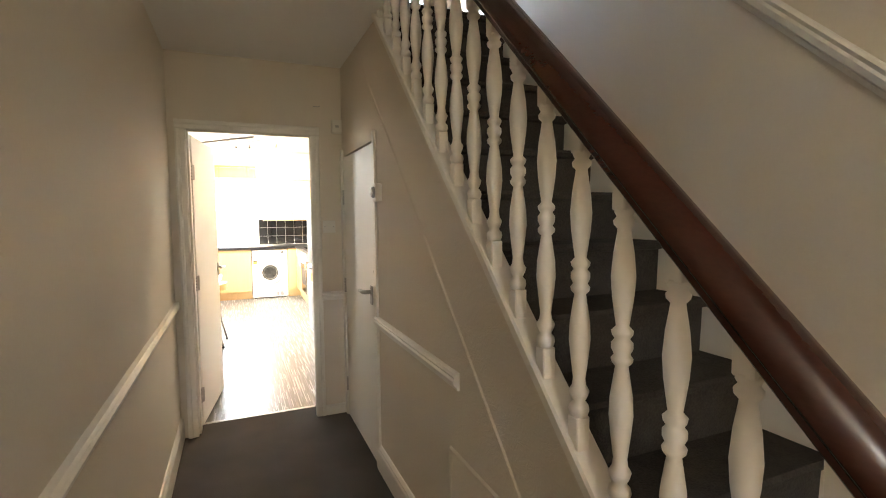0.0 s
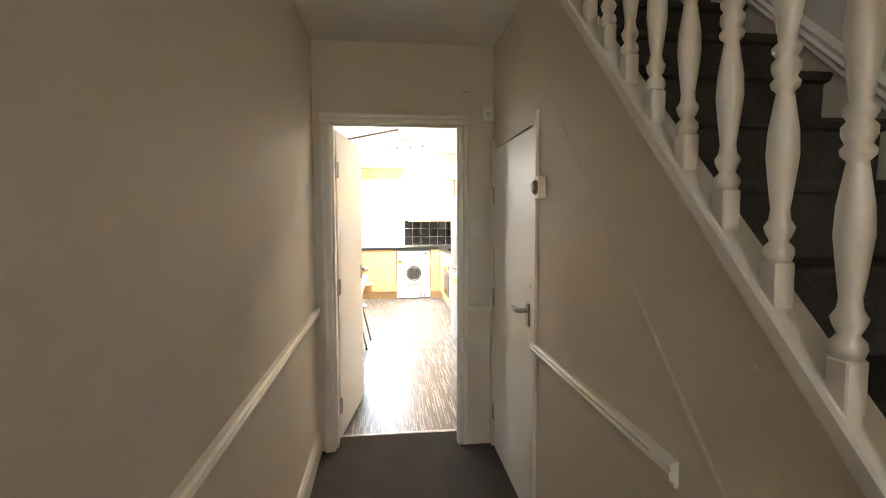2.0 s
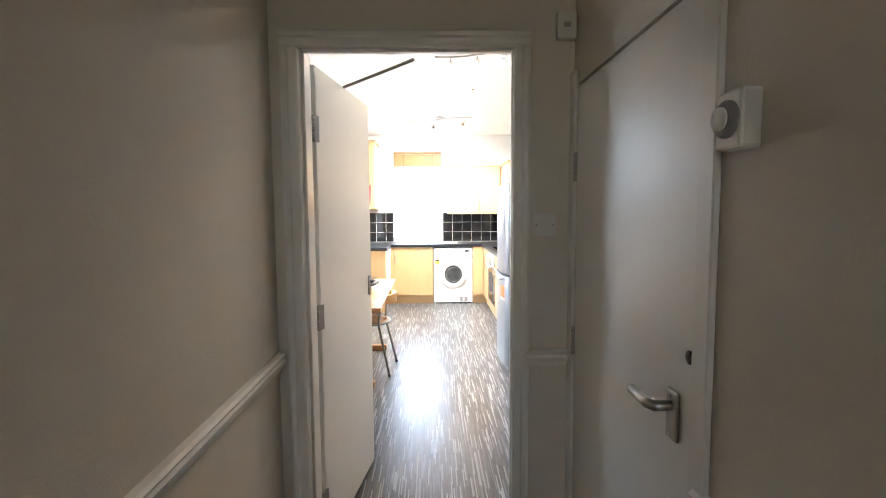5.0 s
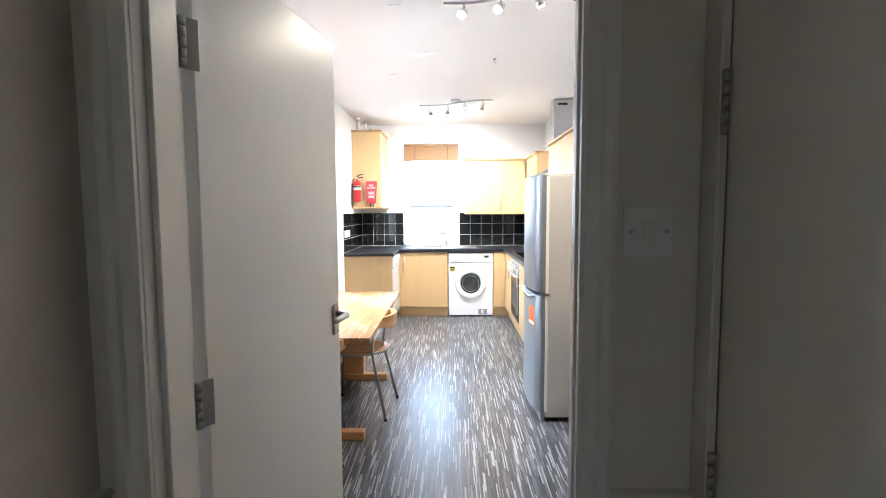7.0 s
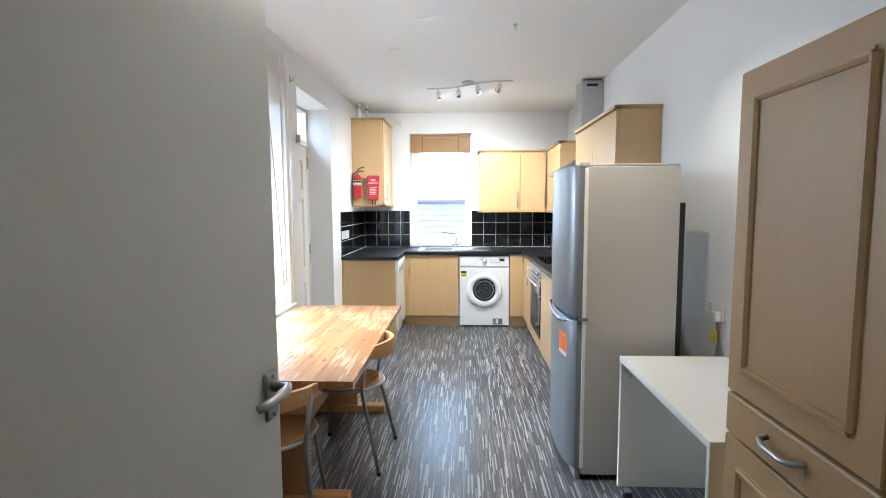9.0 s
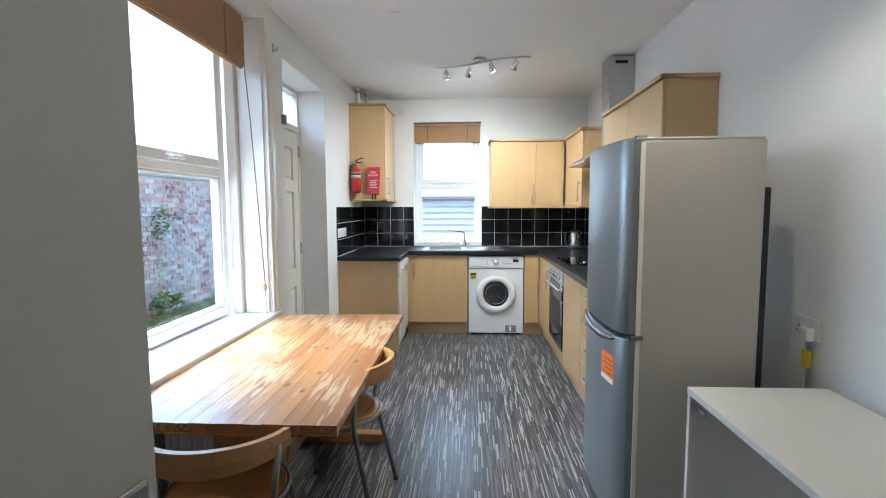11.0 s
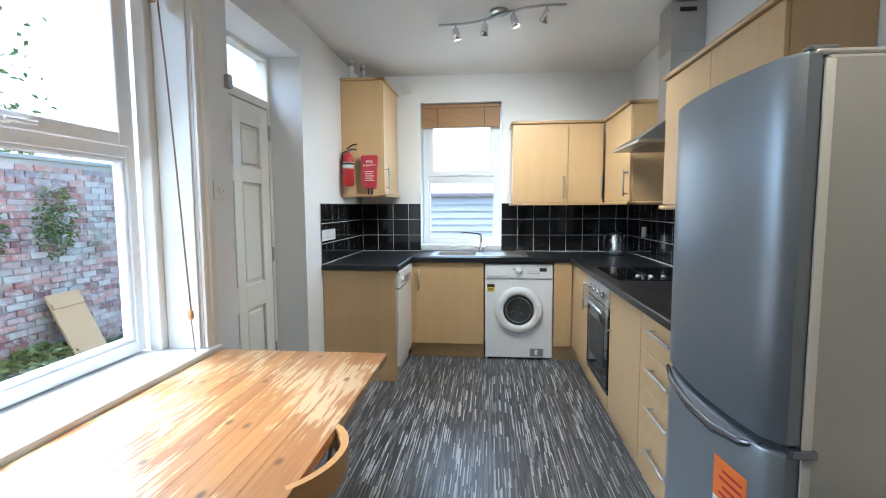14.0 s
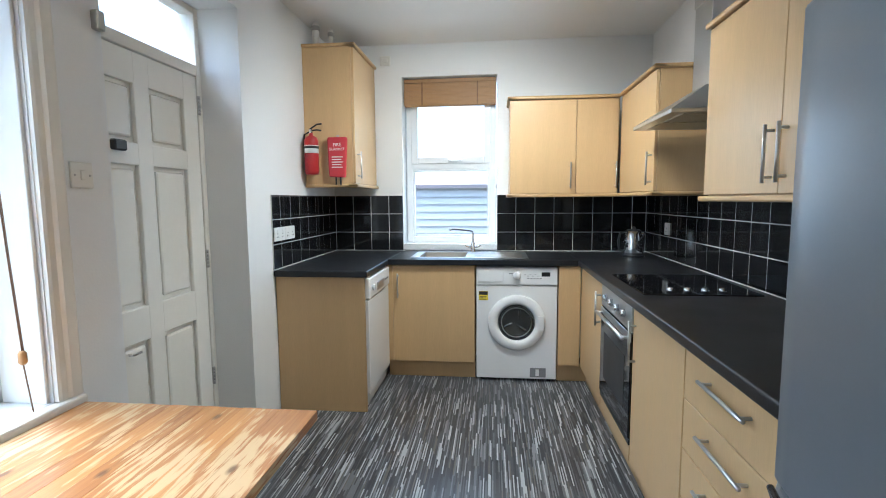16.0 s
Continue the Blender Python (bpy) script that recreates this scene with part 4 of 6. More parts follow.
u = base_unit(-0.065, 0.590, FY + 0.02, YB - 0.01, "beech sink cabinet with a single wide door", (-0.065, 0.590, FY + 0.06, FY + 0.075))
dr = part("door", B(-0.018, 0.585, FY, FY + 0.018, 0.135, 0.858, 0.002), BEECH, u)
part("filler", B(-0.066, -0.020, FY + 0.002, FY + 0.018, 0.135, 0.858, 0.001), BEECH, u)
bar_handle(dr, (0.022, FY, 0.62), (0.022, FY, 0.80), (0, -1, 0))


def washing_machine():
    x0, x1, y0 = 0.600, 1.182, 5.475
    d = thing("washing_machine", (x0, y0, 0), "white front-loading washing machine under the worktop", "washing machine")
    body = part("body", B(x0, x1, y0 + 0.018, YB - 0.05, 0.015, 0.848, 0.006, 2), WHITE, d)
    part("front_panel", B(x0, x1, y0, y0 + 0.017, 0.02, 0.716, 0.007, 2), WHITE, d)
    cp = part("control_panel", B(x0, x1, y0 - 0.010, y0 + 0.017, 0.720, 0.846, 0.010, 3), WHITE, d)
    cx, cz = (x0 + x1) / 2, 0.445
    P = pose(cx, y0, cz, 90, 0, 0)
    door = part("door", lathe(bmesh.new(), [(0.205, 0.0), (0.206, 0.014), (0.196, 0.026), (0.165, 0.030), (0.142, 0.026), (0.136, 0.016), (0.136, 0.004)], P, 48), WHITE, d, "white round porthole door")
    part("drum", lathe(bmesh.new(), [(0.132, 0.0045), (0.132, 0.0085), (0.112, 0.0085), (0.108, 0.0060), (0.0, 0.0062)], P, 40), SMOKE, door, "dark perforated drum behind the glass")
    part("drum_lip", tube(bmesh.new(), [(cx + 0.108 * math.cos(q), y0 - 0.0105, cz + 0.108 * math.sin(q)) for q in [k * math.tau / 36 for k in range(36)]], 0.004, 6, True), SATIN, door, "steel rim of the drum")
    # Grey ribs shaped after swirled reflections in the glass, set as drum paddles.
    for q in range(3):
        a = math.radians(70 + q * 120)
        pts = [(cx + r * math.cos(a + 3 * (r - 0.03)), y0 - 0.0065, cz + r * math.sin(a + 3 * (r - 0.03))) for r in (0.030, 0.050, 0.075, 0.095)]
        part("drum_glint_rib", tube(bmesh.new(), pts, [0.003, 0.007, 0.008, 0.004], 8), DARKCHROME, door, "steel drum paddle that imitates grey swirl reflections behind the glass")
    bowl = part("porthole", lathe(bmesh.new(), [(0.1355, 0.010), (0.135, 0.018), (0.12, 0.026), (0.09, 0.033), (0.05, 0.037), (0.0, 0.038)], P, 40), GLASS, door, "clear glass bowl")
    bowl.visible_shadow = False
    part("door_grip", B(cx + 0.150, cx + 0.196, y0 - 0.036, y0 - 0.024, cz - 0.055, cz + 0.055, 0.006, 2), WHITE, door)
    part("drawer", B(x0 + 0.012, x0 + 0.20, y0 - 0.016, y0 - 0.008, 0.742, 0.832, 0.003), WHITE, cp, "white detergent drawer")
    bm = lathe(bmesh.new(), [(0.030, 0), (0.029, 0.008), (0.022, 0.022), (0.0, 0.023)], pose(cx, y0 - 0.010, 0.79, 90, 0, 0), 24)
    part("programme_knob", bm, WHITE, cp)
    part("display", B(x1 - 0.115, x1 - 0.055, y0 - 0.0125, y0 - 0.009, 0.785, 0.815, 0.001), BLACK, cp, "dark display window")
    for k in range(5):
        part("button", B(cx + 0.075 + k * 0.022, cx + 0.088 + k * 0.022, y0 - 0.0125, y0 - 0.009, 0.765, 0.773, 0.001), DIAL, cp)
    for k in range(6):
        part("print", B(cx + 0.055 + k * 0.018, cx + 0.066 + k * 0.018, y0 - 0.0112, y0 - 0.0095, 0.795 - 0.010 * (k % 2), 0.799 - 0.010 * (k % 2)), DIAL, cp)
    part("print", B(x0 + 0.235, x0 + 0.275, y0 - 0.0112, y0 - 0.0095, 0.80, 0.808), DIAL, cp)
    lab = part("energy_label", B(x0 + 0.018, x0 + 0.085, y0 - 0.0022, y0 - 0.0002, 0.605, 0.672), YELLOW, d, "yellow and black sticker")
    part("print", B(x0 + 0.020, x0 + 0.083, y0 - 0.0032, y0 - 0.0021, 0.645, 0.670), INK, lab)
    for k in range(3):
        part("print", B(x0 + 0.024, x0 + 0.072, y0 - 0.0030, y0 - 0.0021, 0.610 + 0.010 * k, 0.614 + 0.010 * k), INK, lab)
    part("filter_flap", B(x1 - 0.19, x1 - 0.075, y0 - 0.003, y0 + 0.001, 0.035, 0.105, 0.002), DIAL, d, "grey filter flap")
    part("filter_cap", B(x1 - 0.150, x1 - 0.125, y0 - 0.006, y0 - 0.002, 0.045, 0.095, 0.002), WHITE, d)
    for x in (x0 + 0.05, x1 - 0.05):
        part("foot", lathe(bmesh.new(), [(0.02, 0), (0.02, 0.02)], Matrix.Translation((x, y0 + 0.05, 0)), 10), BLACK, d)
    return d


washing_machine()

u = base_unit(1.190, FX - 0.004, FY + 0.006, YB - 0.01, "narrow beech corner filler beside the washing machine", (1.190, FX + 0.06, FY + 0.045, FY + 0.060))
part("filler", B(1.190, FX - 0.004, FY - 0.012, FY + 0.005, 0.135, 0.858, 0.001), BEECH, u)

RY = [5.40, 4.79, 4.185, 3.60, 3.00]      # joints of the side run
u = base_unit(FX + 0.018, XR - 0.01, RY[1], FY, "beech corner base cabinet", (FX + 0.055, FX + 0.070, RY[1], FY + 0.05))
dr = part("door", B(FX, FX + 0.017, RY[1] + 0.003, RY[0] - 0.003, 0.135, 0.858, 0.002), BEECH, u)
part("filler", B(FX + 0.001, FX + 0.017, RY[0], FY - 0.014, 0.135, 0.858, 0.001), BEECH, u)
bar_handle(dr, (FX, RY[1] + 0.045, 0.60), (FX, RY[1] + 0.045, 0.80), (-1, 0, 0))


def oven():
    y0, y1 = RY[2] + 0.004, RY[1] - 0.004
    d = thing("oven", (FX, y0, 0.15), "built-in steel oven with a dark glass door", "oven")
    part("body", B(FX + 0.02, XR - 0.05, y0 + 0.01, y1 - 0.01, 0.20, 0.85, 0.002), SATIN, d)
    fas = part("fascia", B(FX - 0.006, FX + 0.019, y0, y1, 0.735, 0.858, 0.003), STEEL, d, "brushed steel control fascia")
    for k in range(4):
        bm = lathe(bmesh.new(), [(0.020, 0), (0.019, 0.014), (0.015, 0.020), (0.0, 0.021)], pose(FX - 0.006, y0 + 0.12 + 0.12 * k, 0.797, 0, -90, 0), 16)
        part("knob", bm, CHROME, fas)
    door = part("door", B(FX - 0.008, FX + 0.019, y0, y1, 0.235, 0.728, 0.004), DARKGLASS, d, "black glass oven door")
    part("trim", B(FX - 0.010, FX - 0.004, y0, y1, 0.690, 0.728, 0.002), STEEL, door)
    part("inner_window", B(FX - 0.0095, FX - 0.0075, y0 + 0.09, y1 - 0.09, 0.34, 0.60, 0.001), BLACK, door)
    bar_handle(door, (FX - 0.008, y0 + 0.03, 0.700), (FX - 0.008, y1 - 0.03, 0.700), (-1, 0, 0), r=0.010)
    part("base_trim", B(FX - 0.004, FX + 0.019, y0, y1, 0.205, 0.230, 0.002), BLACK, d)
    return d


oven()
u = base_unit(FX + 0.030, XR - 0.01, RY[2] + 0.02, RY[1] - 0.02, "beech housing below the oven", (FX + 0.055, FX + 0.070, RY[2], RY[1]))
for o in list(u.children):
    if o.name.startswith("carcass"):
        bpy.data.objects.remove(o)
part("kick_panel", B(FX, FX + 0.017, RY[2] + 0.003, RY[1] - 0.003, 0.130, 0.200, 0.001), BEECH, u)
u = base_unit(FX + 0.018, XR - 0.01, RY[3], RY[2] - 0.002, "beech base cabinet with a single door", (FX + 0.055, FX + 0.070, RY[3], RY[2]))
dr = part("door", B(FX, FX + 0.017, RY[3] + 0.003, RY[2] - 0.005, 0.135, 0.858, 0.002), BEECH, u)
bar_handle(dr, (FX, RY[2] - 0.045, 0.60), (FX, RY[2] - 0.045, 0.80), (-1, 0, 0))
u = base_unit(FX + 0.018, XR - 0.01, RY[4], RY[3] - 0.002, "beech four-drawer unit with steel bar handles", (FX + 0.055, FX + 0.070, RY[4], RY[3]))
zz = [0.135, 0.345, 0.515, 0.685, 0.858]
for a, c in zip(zz, zz[1:]):
    dw = part("drawer", B(FX, FX + 0.017, RY[4] + 0.003, RY[3] - 0.005, a + 0.002, c - 0.002, 0.002), BEECH, u)
    m = (RY[3] + RY[4]) / 2
    bar_handle(dw, (FX, m - 0.13, (a + c) / 2 + 0.03), (FX, m + 0.13, (a + c) / 2 + 0.03), (-1, 0, 0))


def worktop():
    d = thing("worktop", (XL, 4.84, ZW0), "black laminate worktop running round three walls", "worktop")
    bm = bmesh.new()
    WX, WY = FX - 0.028, FY - 0.028
    box(bm, XL + 0.002, -0.045, 4.838, YB - 0.002, ZW0, ZW1, 0.007, 3)
    part("worktop_slab", bm, WORKTOP, d)
    # the back slab is cut round the sink bowl
    sx0, sx1, sy0, sy1 = 0.16, 0.52, 5.56, 5.93
    bm = bmesh.new()
    gx, gy = (-0.044, sx0, sx1, WX), (WY, sy0, sy1, YB - 0.002)
    for i in range(3):
        for j in range(3):
            if (i, j) != (1, 1):
                box(bm, gx[i], gx[i + 1], gy[j], gy[j + 1], ZW0, ZW1 - 0.0004)
    bmesh.ops.remove_doubles(bm, verts=bm.verts[:], dist=1e-5)
    part("worktop_slab", bm, WORKTOP, d)
    part("worktop_slab", B(WX + 0.0005, XR - 0.002, RY[4] - 0.02, YB - 0.002, ZW0, ZW1 - 0.0002, 0.007, 3), WORKTOP, d)
    part("joint_strip", B(-0.046, -0.042, WY, YB - 0.1, ZW1 - 0.002, ZW1 + 0.001), SATIN, d, "thin metal joint strip")
    return d


worktop()


def sink():
    d = thing("sink", (0.12, 5.54, ZW1), "stainless steel inset sink with drainer", "sink")
    sx0, sx1, sy0, sy1 = 0.165, 0.515, 5.565, 5.925
    bm = bmesh.new()
    box(bm, 0.10, sx0, 5.53, 5.965, ZW1, ZW1 + 0.005, 0.002)
    box(bm, sx1, 0.98, 5.53, 5.965, ZW1, ZW1 + 0.005, 0.002)
    box(bm, sx0, sx1, 5.53, sy0, ZW1, ZW1 + 0.005, 0.002)
    box(bm, sx0, sx1, sy1, 5.965, ZW1, ZW1 + 0.005, 0.002)
    part("rim", bm, STEEL, d)
    bm = bmesh.new()
    z = ZW1 - 0.15
    box(bm, sx0 - 0.002, sx0, sy0, sy1, z, ZW1 + 0.002)
    box(bm, sx1, sx1 + 0.002, sy0, sy1, z, ZW1 + 0.002)
    box(bm, sx0, sx1, sy0 - 0.002, sy0, z, ZW1 + 0.002)
    box(bm, sx0, sx1, sy1, sy1 + 0.002, z, ZW1 + 0.002)
    box(bm, sx0, sx1, sy0, sy1, z - 0.002, z)
    part("bowl", bm, STEEL, d)
    for k in range(7):
        part("drainer_rib", tube(bmesh.new(), [(0.58, 5.60 + 0.05 * k, ZW1 + 0.004), (0.94, 5.60 + 0.05 * k, ZW1 + 0.004)], 0.004, 6), STEEL, d)
    return d


sink()


def tap():
    x, y, z = 0.555, 5.945, ZW1 + 0.005
    d = thing("mixer_tap", (x, y, z), "chrome mixer tap with a long swivel spout", "tap")
    body = part("body", lathe(bmesh.new(), [(0.026, 0), (0.026, 0.008), (0.018, 0.015), (0.016, 0.07), (0.012, 0.08)], Matrix.Translation((x, y, z)), 18), CHROME, d)
    part("spout", tube(bmesh.new(), [(x, y, z + 0.07), (x, y, z + 0.155), (x - 0.010, y - 0.02, z + 0.172), (x - 0.04, y - 0.06, z + 0.178), (x - 0.16, y - 0.16, z + 0.198), (x - 0.175, y - 0.172, z + 0.185)], 0.009, 10), CHROME, d)
    for s in (-1, 1):
        part("lever", tube(bmesh.new(), [(x, y, z + 0.035), (x + s * 0.035, y, z + 0.04), (x + s * 0.06, y - 0.01, z + 0.055)], 0.008, 8), CHROME, body)


tap()


def hob():
    x0, x1, y0, y1 = 1.39, 1.90, 4.20, 4.78
    d = thing("ceramic_hob", (x0, y0, ZW1), "black ceramic electric hob set into the worktop", "hob")
    part("glass_plate", B(x0, x1, y0, y1, ZW1 + 0.0005, ZW1 + 0.007, 0.002), CERAMIC, d)
    for k in range(4):
        bm = lathe(bmesh.new(), [(0.018, 0), (0.017, 0.012), (0.013, 0.022), (0.0, 0.023)], Matrix.Translation((x0 + 0.13 + 0.075 * k, y0 + 0.045, ZW1 + 0.007)), 16)
        part("knob", bm, CHROME, d, "chrome control knob")
    for cx, cy, r in ((x0 + 0.14, y0 + 0.20, 0.075), (x0 + 0.37, y0 + 0.20, 0.09), (x0 + 0.14, y0 + 0.44, 0.09), (x0 + 0.37, y0 + 0.44, 0.075)):
        bm = tube(bmesh.new(), [(cx + r * math.cos(a), cy + r * math.sin(a), ZW1 + 0.0068) for a in [k * math.tau / 40 for k in range(40)]], 0.0006, 4, True)
        part("ring", bm, RINGGREY, d, "thin grey heating zone ring")


hob()


def wall_unit(x0, x1, y0, y1, z0, z1, axis, face, splits, hand, label, trim_sides):
    """Wall cabinet with doors on one face; splits are the door joints along the face, hand: handle position per door."""
    d = thing("wall_cabinet", (x0, y0, z0), label, "cabinet")
    part("carcass", B(x0, x1, y0, y1, z0, z1, 0.001), BEECH, d)
    for (a, c), hu in zip(zip(splits, splits[1:]), hand):
        lo, hi = sorted((a, c))
        if axis == "x":
            bm = B(face, face + 0.018, lo + 0.002, hi - 0.002, z0 + 0.004, z1 - 0.004, 0.002)
            out = Vector((-1 if face < x0 + 0.1 and face <= x0 else 1, 0, 0))
            fx = face if out.x < 0 else face + 0.018
            p = lambda z: (fx, hu, z)
        else:
            bm = B(lo + 0.002, hi - 0.002, face, face + 0.018, z0 + 0.004, z1 - 0.004, 0.002)
            out, p = Vector((0, -1, 0)), (lambda z: (hu, face, z))
        dr = part("door", bm, BEECH, d)
        bar_handle(dr, p(z0 + 0.04), p(z0 + 0.235), out)
    for nm, zt, s in (("cornice", z1, 1), ("pelmet", z0, -1)):
        bm = bmesh.new()
        za, zb = sorted((zt, zt + s * 0.024))
        for t in trim_sides:
            box(bm, *t, za, zb, 0.008, 2)
        part(nm, bm, BEECHEDGE, d, "rounded beech edge moulding")
    return d


wall_unit(0.845, 1.648, 5.755, YB - 0.002, 1.375, 2.075, "y", 5.736, (0.845, 1.335, 1.640), (1.295, 1.625), "beech wall cabinet with two doors", [(0.825, 1.648, 5.715, 5.80), (0.825, 0.88, 5.715, YB - 0.002)])
wall_unit(1.668, XR - 0.002, 4.945, 5.730, 1.375, 2.075, "x", 1.648, (4.945, 5.700), (4.990,), "beech wall cabinet beside the cooker hood", [(1.628, 1.70, 4.925, 5.713), (1.628, XR - 0.002, 4.925, 4.98)])
wall_unit(1.678, XR - 0.002, 3.145, 4.285, 1.345, 2.065, "x", 1.658, (3.145, 3.715, 4.285), (3.675, 3.755), "tall beech wall cabinet with two doors", [(1.638, 1.71, 3.125, 4.30), (1.638, XR - 0.002, 3.125, 3.18)])
wall_unit(XL + 0.002, -0.285, 5.425, YB - 0.002, 1.455, 2.415, "x", -0.284, (5.425, YB - 0.01), (5.475,), "beech boiler cabinet above the worktop", [(-0.33, -0.248, 5.405, YB - 0.002), (XL + 0.002, -0.248, 5.405, 5.45)])


def cooker_hood():
    d = thing("cooker_hood", (XR, 4.3, 1.6), "stainless steel chimney cooker hood", "cooker hood")
    y0, y1, x0, z = 4.315, 4.915, 1.517, 1.722
    bm = bmesh.new()
    lo = [bm.verts.new(p) for p in ((x0, y0, z + 0.018), (XR - 0.002, y0, z + 0.018), (XR - 0.002, y1, z + 0.018), (x0, y1, z + 0.018))]
    cy = (y0 + y1) / 2
    hi = [bm.verts.new(p) for p in ((1.74, cy - 0.11, z + 0.16), (XR - 0.002, cy - 0.11, z + 0.16), (XR - 0.002, cy + 0.11, z + 0.16), (1.74, cy + 0.11, z + 0.16))]
    for i in range(4):
        bm.faces.new((lo[i], lo[(i + 1) % 4], hi[(i + 1) % 4], hi[i]))
    bm.faces.new(hi)
    bm.faces.new(lo[::-1])
    part("canopy", bm, STEEL, d)
    part("rim", B(x0, XR - 0.002, y0, y1, z, z + 0.0175, 0.002), STEEL, d)
    for k in range(2):
        part("filter", B(x0 + 0.06, XR - 0.06, y0 + 0.03 + k * 0.27, y0 + 0.27 + k * 0.27, z - 0.004, z + 0.001, 0.001), SATIN, d, "grey mesh grease filter")
    part("chimney", B(1.755, XR - 0.002, cy - 0.10, cy + 0.10, z + 0.155, 2.592, 0.002), STEEL, d)
    part("upper_sleeve", B(1.750, XR - 0.002, cy - 0.105, cy + 0.105, 2.30, 2.594, 0.002), STEEL, d)
    part("vent", B(1.80, 1.90, cy - 0.108, cy - 0.104, 2.535, 2.56, 0.001), BLACK, d, "dark vent slot")


cooker_hood()


# ---- tiles above the worktop ----
def splash(name, axis, face, out, u0, u1, first_joint, label):
    """A bed of grout with glazed tiles in three rows, each tile an object of its own."""
    z0, p = ZW1 + 0.004, 0.1555
    base = (face, u0, z0) if axis == "x" else (u0, face, z0)
    d = thing(name, base, label, "tiles", kind="structure")

    def bx(a0, a1, p0, p1, c0, c1, bev=0.0):
        lo, hi = sorted((face + out * a0, face + out * a1))
        return B(*((lo, hi, p0, p1) if axis == "x" else (p0, p1, lo, hi)), c0, c1, bev)

    part("grout", bx(0.001, 0.0075, u0, u1, ZW1 + 0.001, z0 + 3 * p), GROUT, d)
    cuts = [u0]
    u = first_joint
    while u < u1 - 0.02:
        if u > u0 + 0.02:
            cuts.append(u)
        u += p
    cuts.append(u1)
    for a, c in zip(cuts, cuts[1:]):
        for r in range(3):
            part("tile", bx(0.002, 0.009, a + 0.0024, c - 0.0024, z0 + r * p + 0.0024, z0 + (r + 1) * p - 0.0024, 0.0012), TILE, d)
    return d


# ---- loose things in the kitchen ----
def fridge():
    x0, x1, y0, y1, zt = 1.254, 1.715, 2.275, 2.865, 1.632
    d = thing("fridge_freezer", (x0, y0, 0), "tall silver fridge freezer with two doors", "fridge")
    part("door_edge", B(x0 - 0.006, x0 + 0.012, y0 - 0.0025, y0 + 0.004, 0.07, zt - 0.02, 0.001), MELAMINE, d, "pale strip along the door seal")
    part("body", B(x0, x1, y0, y1, 0.03, zt - 0.012, 0.006, 2), SILVER, d)
    part("top", B(x0 - 0.02, x1 - 0.005, y0 + 0.003, y1 - 0.003, zt - 0.012, zt, 0.005, 2), SILVER, d)

    def bowed(z0, z1):
        bm = bmesh.new()
        n = 14
        pts = []
        for k in range(n + 1):
            f = k / n
            y = y0 + 0.004 + f * (y1 - y0 - 0.008)
            edge = min(f, 1 - f)
            pts.append((1.200 - 0.030 * (1 - (2 * f - 1) ** 2) + 0.022 * max(0, 1 - edge / 0.06) ** 2, y, z0))
        pts += [(x0 - 0.008, y1 - 0.004, z0), (x0 - 0.008, y0 + 0.004, z0)]
        prism(bm, pts, (0, 0, z1 - z0))
        bmesh.ops.bevel(bm, geom=[e for e in bm.edges if abs(e.verts[0].co.z - e.verts[1].co.z) < 1e-5], offset=0.008, segments=2, profile=0.5, affect="EDGES")
        for f in bm.faces:
            f.smooth = abs(f.normal.z) < 0.9 and f.normal.x < -0.3
        return bm

    up = part("fridge_door", bowed(0.862, zt - 0.002), SILVERDOOR, d, "bowed silver upper door")
    lo = part("freezer_door", bowed(0.06, 0.846), SILVERDOOR, d, "bowed silver lower door")
    part("seal", B(x0 - 0.010, x0 + 0.001, y0 + 0.008, y1 - 0.008, 0.065, zt - 0.02), DIAL, d, "grey rubber door seal")
    bm = bmesh.new()
    tube(bm, [(1.202, y0 + 0.05, 0.842), (1.184, y0 + 0.10, 0.826), (1.174, y0 + 0.20, 0.810), (1.170, y0 + 0.34, 0.812), (1.176, y0 + 0.48, 0.830), (1.190, y0 + 0.55, 0.846)], [0.006, 0.010, 0.013, 0.013, 0.010, 0.006], 10)
    part("handle", bm, DARKCHROME, lo, "dark chrome curved grip")
    part("hinge", B(x0 - 0.028, x0 + 0.02, y0 - 0.010, y0 + 0.03, 0.846, 0.862, 0.002), DARKCHROME, d)
    part("hinge", B(x0 - 0.030, x0 + 0.02, y0 + 0.004, y0 + 0.035, zt + 0.0, zt + 0.007, 0.003), SATIN, d)
    def skin(y):
        f = (y - y0 - 0.004) / (y1 - y0 - 0.008)
        return 1.200 - 0.030 * (1 - (2 * f - 1) ** 2)

    def sticker(name, ya, yb, za, zb, lift, material, parent, label=""):
        bm = bmesh.new()
        ys = [ya + (yb - ya) * k / 4 for k in range(5)]
        pts = [(skin(y) - lift, y, za) for y in ys] + [(skin(y) - lift + 0.001, y, za) for y in ys[::-1]]
        prism(bm, pts, (0, 0, zb - za))
        return part(name, bm, material, parent, label)

    lab = sticker("energy_label", y0 + 0.070, y0 + 0.190, 0.632, 0.754, 0.0012, ORANGE, lo, "orange sticker with lines of small print")
    sticker("print", y0 + 0.072, y0 + 0.188, 0.635, 0.655, 0.0018, PAPER, lab)
    for k in range(4):
        sticker("print", y0 + 0.085, y0 + 0.165 - 0.012 * (k % 2), 0.668 + 0.019 * k, 0.674 + 0.019 * k, 0.0018, RED, lab)
    part("coil_grille", B(x1 + 0.002, x1 + 0.035, y0 + 0.02, y1 - 0.02, 0.10, 1.44, 0.004), BLACK, d, "black cooling grille at the back")
    part("plinth", B(x0 - 0.03, x0 + 0.0, y0 + 0.01, y1 - 0.01, 0.0, 0.055, 0.003), DIAL, d)
